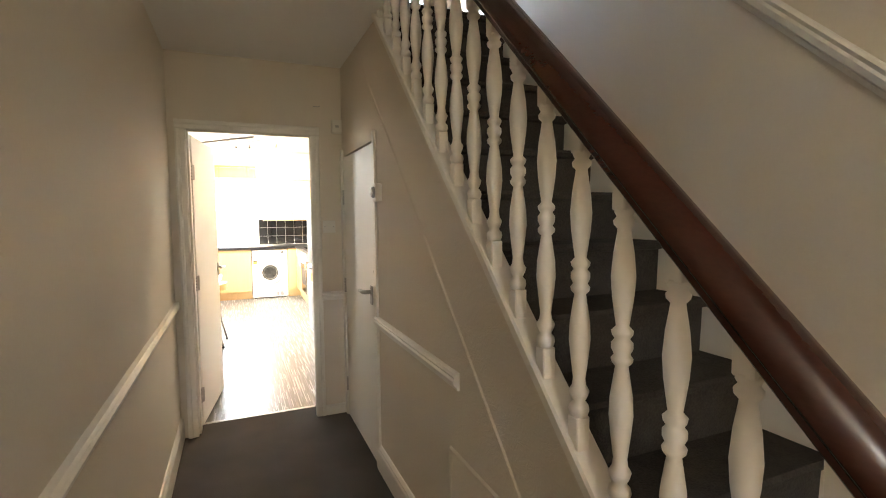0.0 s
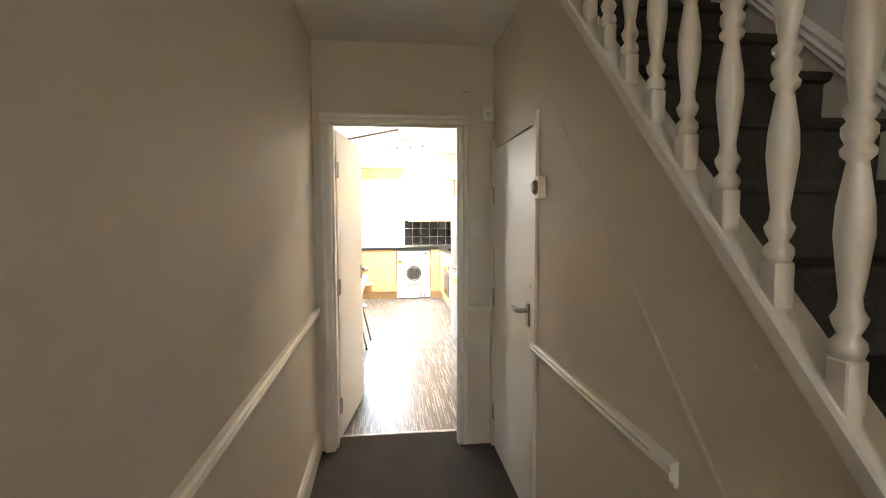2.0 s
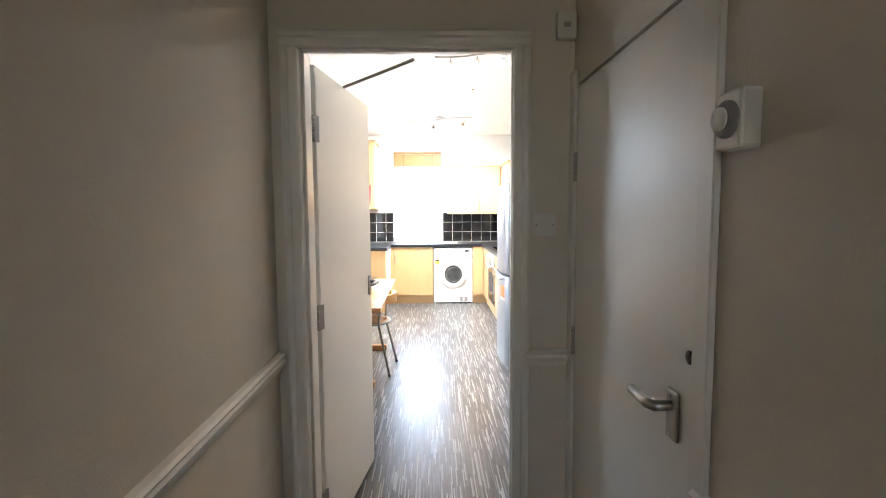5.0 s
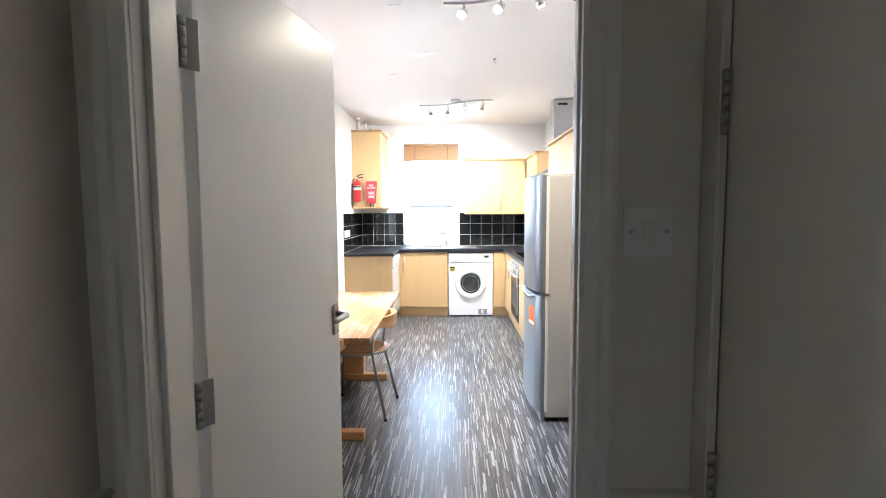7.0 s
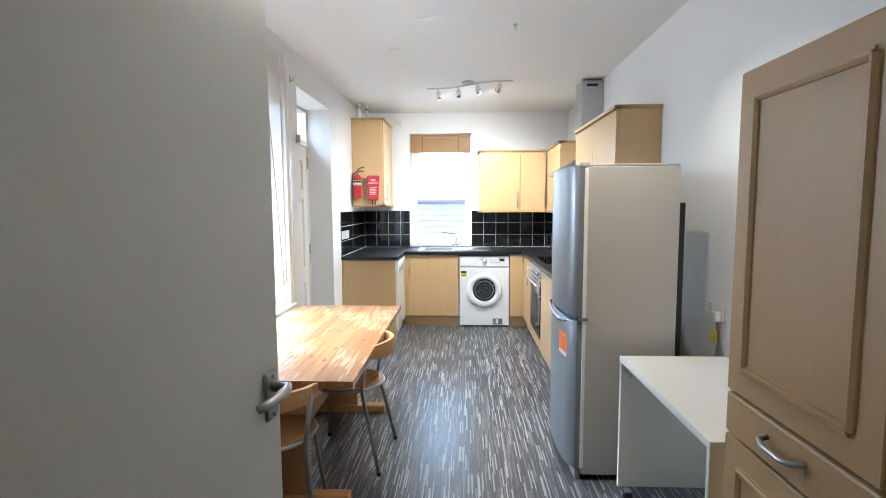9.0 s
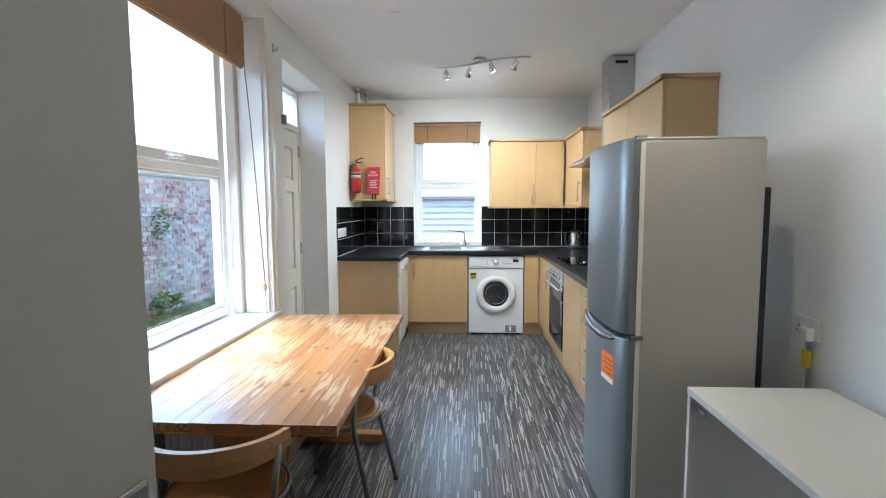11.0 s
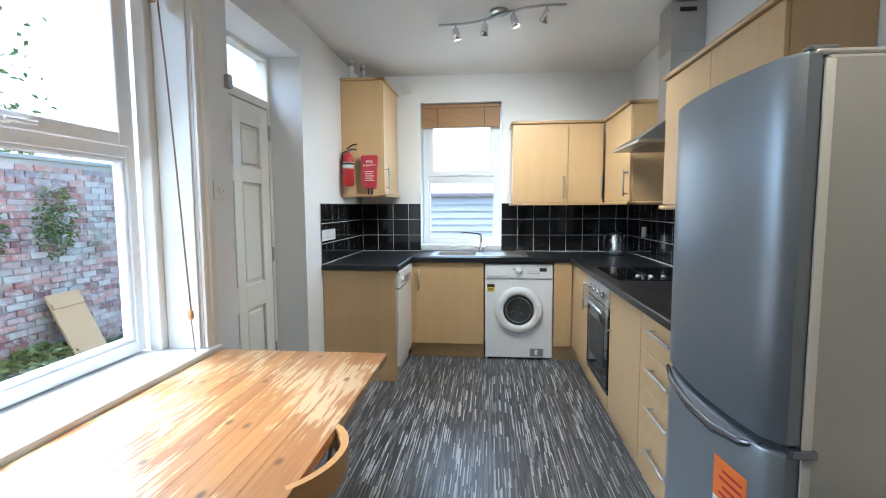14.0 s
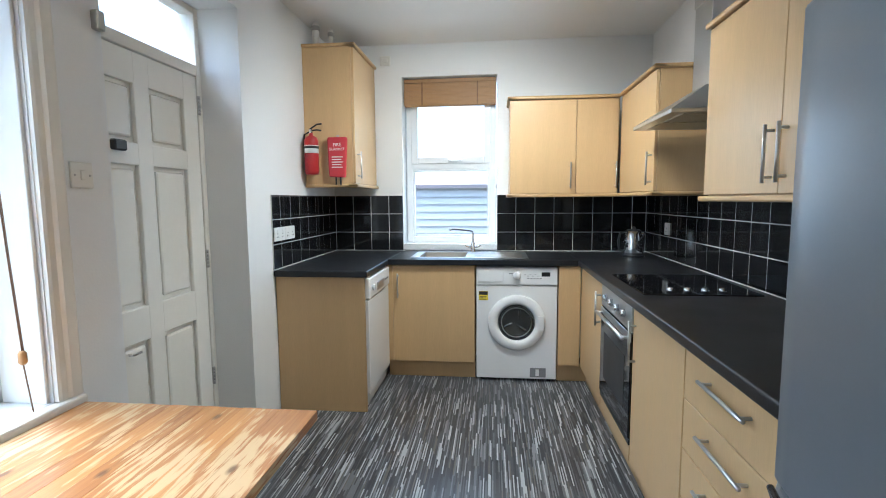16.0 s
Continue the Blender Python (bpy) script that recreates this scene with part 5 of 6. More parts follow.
    for x in (x0 + 0.05, x1 - 0.05):
        for y in (y0 + 0.05, y1 - 0.05):
            part("foot", lathe(bmesh.new(), [(0.02, 0), (0.02, 0.03)], Matrix.Translation((x, y, 0)), 10), BLACK, d)
    return d


fridge()


def white_unit():
    x0, x1, y0, y1, zt = 1.40, 1.90, 1.30, 2.155, 0.705
    d = thing("white_cabinet", (x0, y0, 0), "open cream melamine base unit on castors", "cabinet")
    part("top", B(x0, x1, y0, y1, zt - 0.026, zt, 0.002), MELAMINE, d)
    part("side_panel", B(x0 + 0.002, x1, y1 - 0.020, y1 - 0.001, 0.055, zt - 0.027, 0.001), MELAMINE, d)
    part("side_panel", B(x0 + 0.002, x1, y0 + 0.001, y0 + 0.020, 0.055, zt - 0.027, 0.001), MELAMINE, d)
    part("bottom_shelf", B(x0 + 0.004, x1, y0 + 0.021, y1 - 0.35, 0.060, 0.078, 0.001), MELAMINE, d)
    part("back_panel", B(x1 - 0.008, x1 - 0.001, y0 + 0.021, y1 - 0.021, 0.08, zt - 0.028), MELAMINE, d)
    bm = tube(bmesh.new(), [(x0 + 0.030, y1 - 0.022, zt - 0.075), (x0 + 0.030, y1 - 0.075, zt - 0.075)], 0.008, 10)
    part("rail_stub", bm, SATIN, d, "short metal hanging rail")
    for x in (x0 + 0.04, x1 - 0.06):
        for y in (y0 + 0.05, y1 - 0.05):
            c = part("castor", lathe(bmesh.new(), [(0.024, -0.009), (0.026, -0.005), (0.026, 0.005), (0.024, 0.009)], pose(x, y, 0.026, 90, 0, 20), 16), BLACK, d, "small black castor")
            part("fork", B(x - 0.014, x + 0.014, y - 0.014, y + 0.014, 0.048, 0.056, 0.001), SATIN, c)


white_unit()


def larder():
    x0, x1, y0, y1, zt = 1.275, XR - 0.01, 0.245, 0.995, 1.725
    d = thing("tall_cupboard", (x0, y0, 0), "tall tan wood-effect cupboard with panelled doors and drawers", "cupboard")
    part("carcass", B(x0 + 0.02, x1, y0, y1, 0.0, zt, 0.003), OAK, d)

    def front(name, z0, z1, ya, yb):
        p = part(name, B(x0, x0 + 0.0195, ya, yb, z0, z1, 0.003), OAK, d)
        bm = bmesh.new()
        m = 0.064
        prof = [(0, -0.011), (0.004, -0.010), (0.009, -0.002), (0.009, 0.003), (0.003, 0.006), (0.004, 0.010), (0, 0.011)]
        for a, c, up in (((ya + m, z0 + m), (ya + m, z1 - m), (0, 1, 0)), ((yb - m, z0 + m), (yb - m, z1 - m), (0, 1, 0)), ((ya + m, z0 + m), (yb - m, z0 + m), (0, 0, 1)), ((ya + m, z1 - m), (yb - m, z1 - m), (0, 0, 1))):
            sweep(bm, (x0, a[0], a[1]), (x0, c[0], c[1]), prof, (-1, 0, 0), up)
        part("panel_mould", bm, OAK, p)
        return p

    for ya, yb in ((y0 + 0.003, 0.563), (0.567, y1 - 0.003)):
        front("upper_door", 0.995, zt - 0.004, ya, yb)
        dw = part("drawer", B(x0 - 0.001, x0 + 0.0195, ya, yb, 0.892, 0.989, 0.007, 2), OAK, d)
        c = (ya + yb) / 2
        bm = tube(bmesh.new(), [(x0, c - 0.055, 0.950), (x0 - 0.020, c - 0.050, 0.947), (x0 - 0.028, c - 0.030, 0.943), (x0 - 0.028, c + 0.030, 0.943), (x0 - 0.020, c + 0.050, 0.947), (x0, c + 0.055, 0.950)], 0.006, 10)
        part("handle", bm, SATIN, dw, "curved metal pull handle")
        front("lower_door", 0.06, 0.886, ya, yb)
    return d


larder()


def build_table():
    x0, x1, y0, y1, zt = -0.600, 0.180, 1.815, 3.385, 0.69
    d = thing("dining_table", (x0, y0, 0), "worn pine trestle table pushed against the window", "table")
    top = part("tabletop", B(x0 + 0.004, x1 - 0.004, y0 + 0.004, y1 - 0.004, zt - 0.034, zt - 0.006), PINE, d)
    n = 13
    w = (x1 - x0) / n
    for k in range(n):
        part("board", B(x0 + k * w + 0.0001, x0 + (k + 1) * w - 0.0001, y0 + 0.002 * (k % 2), y1 - 0.002 * ((k + 1) % 2), zt - 0.030, zt - 0.0003 * (k % 3), 0.0006), PINE, top)
    part("edge_band", B(x0, x1, y0 - 0.001, y0 + 0.02, zt - 0.038, zt - 0.031, 0.001), PINE, top)
    for y in (y0 + 0.20, y1 - 0.32):
        post = part("trestle_post", B(-0.33, -0.09, y, y + 0.042, 0.055, zt - 0.075, 0.004), TRESTLE, d)
        part("trestle_foot", B(-0.54, 0.10, y - 0.012, y + 0.054, 0.0, 0.056, 0.008, 2), TRESTLE, d)
        part("trestle_bearer", B(-0.50, 0.08, y - 0.006, y + 0.048, zt - 0.076, zt - 0.035, 0.004), TRESTLE, d)
    part("stretcher", B(-0.225, -0.190, y0 + 0.243, y1 - 0.321, 0.26, 0.36, 0.004), TRESTLE, d)
    return d


build_table()


def chair():
    """Round ply seat in a steel ring, four splayed steel legs, bent-wood back rail; faces +y at its origin."""
    d = thing("chair", (0, 0, 0), "steel tube chair with round wooden seat and bent back rail", "chair", "chairs at the pine table")
    part("seat", lathe(bmesh.new(), [(0.0, 0.432), (0.178, 0.440), (0.186, 0.446), (0.184, 0.452), (0.16, 0.450), (0.0, 0.446)], seg=36), PLY, d, "round varnished plywood seat")
    part("seat_ring", tube(bmesh.new(), [(0.192 * math.cos(a), 0.192 * math.sin(a), 0.440) for a in [k * math.tau / 40 for k in range(40)]], 0.010, 8, True), SATIN, d)
    for sx, sy in ((-1, 1), (1, 1)):
        part("leg", tube(bmesh.new(), [(sx * 0.135, 0.140, 0.436), (sx * 0.150, 0.158, 0.425), (sx * 0.160, 0.170, 0.38), (sx * 0.205, 0.205, 0.008)], 0.010, 10), SATIN, d)
    for sx in (-1, 1):
        part("leg", tube(bmesh.new(), [(sx * 0.200, -0.150, 0.655), (sx * 0.172, -0.125, 0.47), (sx * 0.168, -0.125, 0.42), (sx * 0.205, -0.215, 0.008)], 0.010, 10), SATIN, d)
    bm = bmesh.new()
    n = 28
    rings = []
    for k in range(n + 1):
        a = math.radians(188 + 164 * k / n)
        r = 0.225
        c = Vector((r * math.cos(a), r * math.sin(a) - 0.02, 0.655))
        o = Vector((math.cos(a), math.sin(a), 0))
        h = 0.026 + 0.014 * math.sin(math.pi * k / n)
        rings.append([bm.verts.new(c + o * t + Vector((0, 0, z))) for t, z in ((-0.011, -h), (0.009, -h), (0.013, 0), (0.011, h), (-0.009, h), (-0.013, 0))])
    for p, q in zip(rings, rings[1:]):
        for k in range(6):
            f = bm.faces.new((p[k], p[(k + 1) % 6], q[(k + 1) % 6], q[k]))
    bm.faces.new(rings[0][::-1])
    bm.faces.new(rings[-1])
    bmesh.ops.recalc_face_normals(bm, faces=bm.faces[:])
    part("backrest", bm, PLY, d, "bent plywood back rail")
    for sx in (-1, 1):
        for sy in (-0.215, 0.205):
            part("foot_cap", lathe(bmesh.new(), [(0.012, 0), (0.012, 0.02)], Matrix.Translation((sx * 0.205, sy, 0)), 10), BLACK, d)
    return d


ch = chair()
ch.matrix_basis = pose(-0.004, 2.507, 0, 0, 0, 85.6)
copy_thing(ch, pose(-0.205, 1.87, 0, 0, 0, 10))


def radiator():
    d = thing("radiator", (XL, 2.15, 0.12), "white panel radiator under the window", "radiator")
    part("panel", B(XL + 0.035, XL + 0.055, 2.15, 3.15, 0.12, 0.60, 0.004), WHITE, d)
    for k in range(24):
        part("flute", B(XL + 0.0545, XL + 0.061, 2.17 + k * 0.0405, 2.196 + k * 0.0405, 0.14, 0.58, 0.003), WHITE, d)
    part("bracket", B(XL + 0.001, XL + 0.035, 2.3, 2.34, 0.2, 0.5, 0.002), WHITE, d)
    part("bracket", B(XL + 0.001, XL + 0.035, 2.95, 2.99, 0.2, 0.5, 0.002), WHITE, d)
    part("pipe", tube(bmesh.new(), [(XL + 0.045, 2.13, 0.15), (XL + 0.045, 2.10, 0.15), (XL + 0.045, 2.10, 0.0)], 0.008, 8), CHROME, d)


radiator()


def extinguisher():
    x, y, z = -0.565, 5.405 - 0.045, 1.52
    d = thing("fire_extinguisher", (x, y, z), "small red fire extinguisher on the boiler cabinet", "fire extinguisher")
    body = part("cylinder", lathe(bmesh.new(), [(0.0, 0), (0.044, 0.003), (0.050, 0.02), (0.050, 0.235), (0.040, 0.262), (0.016, 0.275), (0.014, 0.29)], Matrix.Translation((x, y, z)), 24), RED, d)
    part("label", lathe(bmesh.new(), [(0.0505, 0.150), (0.0506, 0.205)], Matrix.Translation((x, y, z)), 24), PAPER, body, "white instruction label")
    part("label_band", lathe(bmesh.new(), [(0.0511, 0.182), (0.0511, 0.200)], Matrix.Translation((x, y, z)), 24), INK, body)
    part("label_band", lathe(bmesh.new(), [(0.0415, 0.075), (0.0416, 0.088)], Matrix.Translation((x, y, z)), 24), PAPER, body)
    part("valve", lathe(bmesh.new(), [(0.014, 0.288), (0.014, 0.315), (0.008, 0.32)], Matrix.Translation((x, y, z)), 12), CHROME, d)
    part("handle", tube(bmesh.new(), [(x - 0.01, y, z + 0.318), (x + 0.05, y - 0.015, z + 0.350), (x + 0.085, y - 0.02, z + 0.352)], 0.006, 8), BLACK, d)
    part("handle", tube(bmesh.new(), [(x - 0.01, y, z + 0.308), (x + 0.05, y - 0.015, z + 0.312), (x + 0.08, y - 0.02, z + 0.305)], 0.006, 8), BLACK, d)
    part("hose", tube(bmesh.new(), [(x - 0.014, y, z + 0.30), (x - 0.045, y - 0.01, z + 0.28), (x - 0.050, y - 0.01, z + 0.20)], 0.006, 8), BLACK, d)
    part("bracket", B(x - 0.03, x + 0.03, 5.401, 5.424, z + 0.10, z + 0.13, 0.002), BLACK, d)


extinguisher()


def text(parent, body, size, place, material):
    c = bpy.data.curves.new("lettering", "FONT")
    c.body, c.size, c.align_x, c.align_y, c.extrude = body, size, "CENTER", "CENTER", 0.0004
    tmp = bpy.data.objects.new("lettering", c)
    me = bpy.data.meshes.new_from_object(tmp)
    bpy.data.objects.remove(tmp)
    bpy.data.curves.remove(c)
    bm = bmesh.new()
    bm.from_mesh(me)
    bpy.data.meshes.remove(me)
    bm.transform(place)
    return part("lettering", bm, material, parent, "white printed words")


def fire_blanket():
    x, y, z = -0.385, 5.404, 1.50
    d = thing("fire_blanket", (x, y, z), "red fire blanket pouch hanging on the boiler cabinet", "fire blanket")
    bm = bmesh.new()
    pts = [(x - 0.062, y, z + 0.005), (x + 0.055, y, z), (x + 0.058, y, z + 0.04), (x + 0.072, y, z + 0.27), (x + 0.068, y, z + 0.285), (x - 0.066, y, z + 0.285), (x - 0.072, y, z + 0.27), (x - 0.066, y, z + 0.05)]
    prism(bm, pts, (0, -0.026, 0))
    bmesh.ops.bevel(bm, geom=bm.edges[:], offset=0.007, segments=2, profile=0.5, affect="EDGES")
    pouch = part("pouch", bm, REDCLOTH, d)
    P = pose(x, y - 0.0268, z + 0.215, 90, 0, 0)
    text(pouch, "FIRE", 0.032, P @ Matrix.Translation((0, 0.014, 0)), PAPER)
    text(pouch, "BLANKET", 0.026, P @ Matrix.Translation((0, -0.016, 0)), PAPER)
    for k in range(5):
        part("print", B(x - 0.04, x + 0.04 - 0.012 * (k % 2), y - 0.0272, y - 0.0258, z + 0.07 + 0.018 * k, z + 0.076 + 0.018 * k), PAPER, pouch)
    for s in (-0.02, 0.012):
        part("pull_tape", B(x + s, x + s + 0.012, y - 0.020, y - 0.016, z - 0.05, z + 0.01, 0.001), BLACK, d, "black pull tape")
    part("hanger", B(x - 0.01, x + 0.01, y - 0.004, y + 0.0005, z + 0.28, z + 0.30, 0.001), SATIN, d)


fire_blanket()


def pipes():
    d = thing("boiler_pipes", (-0.55, 5.6, 2.44), "grey flue pipes above the boiler cabinet", "pipe")
    for x, y, r, z in ((-0.565, 5.52, 0.024, ZK), (-0.50, 5.66, 0.018, ZK), (-0.45, 5.78, 0.016, 2.53)):
        p = part("pipe", lathe(bmesh.new(), [(r, 2.43), (r, z)], Matrix.Translation((x, y, 0)), 16), WPLASTIC, d)
        part("collar", lathe(bmesh.new(), [(r + 0.005, z - 0.05), (r + 0.005, z - 0.02)], Matrix.Translation((x, y, 0)), 16), SATIN, p)


pipes()


def socket(at, rz, w, label):
    P = pose(*at, 0, 0, rz)
    d = thing("wall_socket", at, label, "socket")

    def put(name, bm, m, parent, lab=""):
        bm.transform(P)
        return part(name, bm, m, parent, lab)

    put("plate", B(-w / 2, w / 2, 0, 0.010, -0.043, 0.043, 0.003, 2), WHITE, d)
    for c in ((-w / 4, w / 4) if w > 0.1 else (0,)):
        put("rocker", B(c - 0.006, c + 0.006, 0.009, 0.013, 0.012, 0.030, 0.001), WHITE, d)
        for a, b in ((0, 0.002), (-0.011, -0.018), (0.011, -0.018)):
            put("hole", B(c + a - 0.003, c + a + 0.003, 0.0095, 0.0106, b - 0.004, b + 0.004), INK, d)
    return d


socket((XL + 0.0095, 4.922, 1.128), -90, 0.146, "white double socket on the black tiles")
socket((XL + 0.0095, 5.074, 1.128), -90, 0.146, "white double socket on the black tiles")
socket((XR - 0.0095, 5.55, 1.12), 90, 0.086, "white single socket on the black tiles")
socket((XR - 0.001, 2.36, 0.88), 90, 0.146, "white double socket low on the wall")


def plug():
    d = thing("plug", (XR - 0.03, 2.325, 0.86), "white mains plug with a yellow tag", "plug")
    part("body", B(XR - 0.045, XR - 0.012, 2.300, 2.350, 0.835, 0.890, 0.008, 2), WHITE, d)
    part("flex", tube(bmesh.new(), [(XR - 0.03, 2.325, 0.836), (XR - 0.028, 2.325, 0.70), (XR - 0.03, 2.34, 0.50), (XR - 0.05, 2.40, 0.20), (XR - 0.10, 2.45, 0.02)], 0.004, 8), WHITE, d)
    part("tag", B(XR - 0.040, XR - 0.034, 2.285, 2.335, 0.73, 0.80, 0.002), YELLOW, d, "yellow paper tag")


plug()


def kettle():
    x, y, z = 1.765, 5.72, ZW1
    d = thing("kettle", (x, y, z), "polished steel kettle on the worktop", "kettle")
    part("base", lathe(bmesh.new(), [(0.078, 0.0), (0.080, 0.012), (0.074, 0.018)], Matrix.Translation((x, y, z)), 24), BLACK, d)
    part("body", lathe(bmesh.new(), [(0.072, 0.018), (0.074, 0.03), (0.070, 0.10), (0.058, 0.17), (0.050, 0.19)], Matrix.Translation((x, y, z)), 28), CHROME, d)
    part("lid", lathe(bmesh.new(), [(0.050, 0.19), (0.046, 0.200), (0.012, 0.206), (0.012, 0.222), (0.0, 0.224)], Matrix.Translation((x, y, z)), 20), BLACK, d)
    part("spout", tube(bmesh.new(), [(x + 0.05, y, z + 0.15), (x + 0.085, y, z + 0.18)], [0.02, 0.012], 10), CHROME, d)
    part("handle", tube(bmesh.new(), [(x - 0.05, y - 0.01, z + 0.185), (x - 0.10, y - 0.02, z + 0.18), (x - 0.115, y - 0.025, z + 0.12), (x - 0.105, y - 0.02, z + 0.05), (x - 0.07, y - 0.01, z + 0.04)], 0.009, 10), BLACK, d)


kettle()
bm = tube(bmesh.new(), [(1.60, 3.47, ZW1 + 0.004), (1.63, 3.49, ZW1 + 0.006), (1.645, 3.485, ZW1 + 0.004)], 0.0045, 6)
box(bm, 1.625, 1.635, 3.465, 3.51, ZW1 + 0.0005, ZW1 + 0.005, 0.001)
tagged(new("metal_hook", mesh("metal_hook", bm, SATIN)), "small loose metal fitting lying on the worktop", "fitting")


def junction_box():
    d = thing("heat_alarm", (-0.17, YB, 2.475), "small white junction box above the sink window", "box")
    part("case", B(-0.215, -0.130, YB - 0.03, YB - 0.001, 2.44, 2.515, 0.005, 2), WPLASTIC, d)
    part("cap", B(-0.195, -0.150, YB - 0.034, YB - 0.029, 2.462, 2.495, 0.003), WPLASTIC, d)


junction_box()


def track_light(a, c, lit, label, aim=None):
    """Wavy steel bar under a round rose, with four small swivelling spots."""
    a, c = Vector(a), Vector(c)
    d = thing("track_light", (a + c) / 2, label, "spotlight bar")
    along = (c - a).normalized()
    side = Vector((-along.y, along.x, 0))
    L = (c - a).length
    n = 24
    pts = [a + along * L * k / n + side * 0.045 * math.sin(k / n * math.tau) + Vector((0, 0, 0)) for k in range(n + 1)]
    bar = part("bar", tube(bmesh.new(), pts, 0.008, 10), STEEL, d)
    m = (a + c) / 2
    part("rose", lathe(bmesh.new(), [(0.055, ZK - 0.022), (0.058, ZK - 0.012), (0.058, ZK - 0.001)], Matrix.Translation((m.x, m.y, 0)), 24), STEEL, d)
    part("stem", lathe(bmesh.new(), [(0.010, m.z - 0.004), (0.010, ZK - 0.02)], Matrix.Translation((m.x, m.y, 0)), 12), STEEL, d)
    part("cross_bar", tube(bmesh.new(), [m - along * 0.09 + side * 0.03, m + along * 0.09 - side * 0.03], 0.010, 8), STEEL, d)
    tilt = (-12, 8, -20, 25)
    for k in range(4):
        f = 0.13 + 0.245 * k
        p = a + along * L * f + side * 0.045 * math.sin(f * math.tau)
        head = Matrix.Translation(p + Vector((0, 0, -0.045))) @ Euler((radians(200 + tilt[k] * 0.6), radians(tilt[k]), 0)).to_matrix().to_4x4()
        watts, cone = lit, (1.7 if aim else 2.5)
        if aim and k < 2:
            head = look(p + Vector((0, 0, -0.045)), aim) @ Euler((math.pi, 0, 0)).to_matrix().to_4x4()
            watts, cone = lit * 0.28, 0.86
        sp = part("arm", tube(bmesh.new(), [p, p + Vector((0, 0, -0.045))], 0.005, 8), STEEL, d)
        part("lamp_head", lathe(bmesh.new(), [(0.014, -0.02), (0.020, -0.012), (0.024, 0.02), (0.028, 0.055), (0.024, 0.056), (0.022, 0.050)], head, 16), CHROME, sp)
        part("bulb", lathe(bmesh.new(), [(0.0, 0.046), (0.019, 0.047), (0.021, 0.052), (0.012, 0.056), (0.0, 0.057)], head, 14), BULB if lit else BULBDIM, sp, "halogen bulb")
        if lit:
            spot("spot_lamp", head @ Vector((0, 0, 0.075)), head @ Vector((0, 0, 1.0)), watts, cone, (1.0, 0.80, 0.56) if aim else (1.0, 0.90, 0.76))
    return d


track_light((0.286, 4.70, 2.580), (1.106, 4.44, 2.580), 6.5, "wavy steel ceiling bar with four spotlights near the sink")
track_light((0.60, 1.99, 2.565), (1.42, 1.73, 2.565), 4.2, "wavy steel ceiling bar with four lit spotlights by the door", (0.05, 0.60, 1.2))
bm = lathe(bmesh.new(), [(0.012, ZK - 0.012), (0.016, ZK - 0.001)], Matrix.Translation((0.99, 3.13, 0)), 10)
tube(bm, [(0.99, 3.13, ZK - 0.01), (0.985, 3.12, ZK - 0.03), (0.995, 3.125, ZK - 0.035)], 0.004, 6)
for hx, hy, hw in ((0.40, 3.02, 0.05), (0.48, 2.98, 0.04), (0.62, 3.06, 0.02), (0.12, 3.55, 0.04), (0.30, 2.1, 0.05)):
    flake = bmesh.new()
    prism(flake, [(hx + hw * a, hy + hw * c, ZK - 0.0015) for a, c in ((-1, 0.1), (-0.5, 0.35), (0.2, 0.25), (0.9, 0.4), (1.0, -0.1), (0.3, -0.3), (-0.4, -0.15))], (0, 0, 0.0014))
    tagged(new("paint_flake", mesh("paint_flake", flake, WHITE)), "small bare patch of flaking ceiling paint", "paint patch", "flaking ceiling patches")
tagged(new("ceiling_hook", mesh("ceiling_hook", bm, SATIN)), "small dark hook in the kitchen ceiling", "hook")


# ---- front door end, unseen behind the walk, added to light the hall ----
def front_door():
    d = thing("door_4", (0.1, Y0 - 0.1, 0), "unseen white front door, added with a glazed fanlight to light the hall", "door", kind="structure")
    part("door_leaf", B(0.14, 0.96, Y0 - 0.10, Y0 - 0.06, 0.01, 2.0, 0.003), DOORPAINT, d)
    bm = bmesh.new()
    for a, c, e, f in ((0.10, 0.14, 0, 2.5), (0.96, 1.0, 0, 2.5), (0.14, 0.96, 2.0, 2.06), (0.14, 0.96, 2.45, 2.5)):
        box(bm, a, c, Y0 - 0.12, Y0 - 0.04, e, f)
    part("door_frame", bm, GLOSS, d)
    g = part("fanlight", B(0.13, 0.97, Y0 - 0.09, Y0 - 0.085, 2.05, 2.46), GLASS, d)
    g.visible_shadow = False


front_door()


# Lamp added out of view to light the hall; no such fitting is known.
def pendant():
    x, y = 0.52, -5.7
    d = thing("pendant_lamp", (x, y, HZ), "added pendant lamp, unseen behind the walk, that lights the hall", "ceiling lamp")
    part("rose", lathe(bmesh.new(), [(0.03, HZ - 0.03), (0.045, HZ - 0.001)], Matrix.Translation((x, y, 0)), 18), WPLASTIC, d)
    part("flex", lathe(bmesh.new(), [(0.003, 2.20), (0.003, HZ - 0.02)], Matrix.Translation((x, y, 0)), 6), WPLASTIC, d)
    bm = lathe(bmesh.new(), [(0.0, 2.06), (0.022, 2.068), (0.032, 2.09), (0.026, 2.12), (0.014, 2.14), (0.012, 2.16)], Matrix.Translation((x, y, 0)), 18)
    part("bulb", bm, BULB, d, "glowing bulb")
    part("lamp_holder", lathe(bmesh.new(), [(0.016, 2.155), (0.016, 2.21)], Matrix.Translation((x, y, 0)), 12), WPLASTIC, d)
    p = bpy.data.lights.new("hall_fill_lamp", "POINT")
    p.energy, p.shadow_soft_size, p.color = 0.68, 0.12, (1.0, 0.84, 0.64)
    new("hall_fill_lamp", p).location = (x, y, 2.0)


pendant()


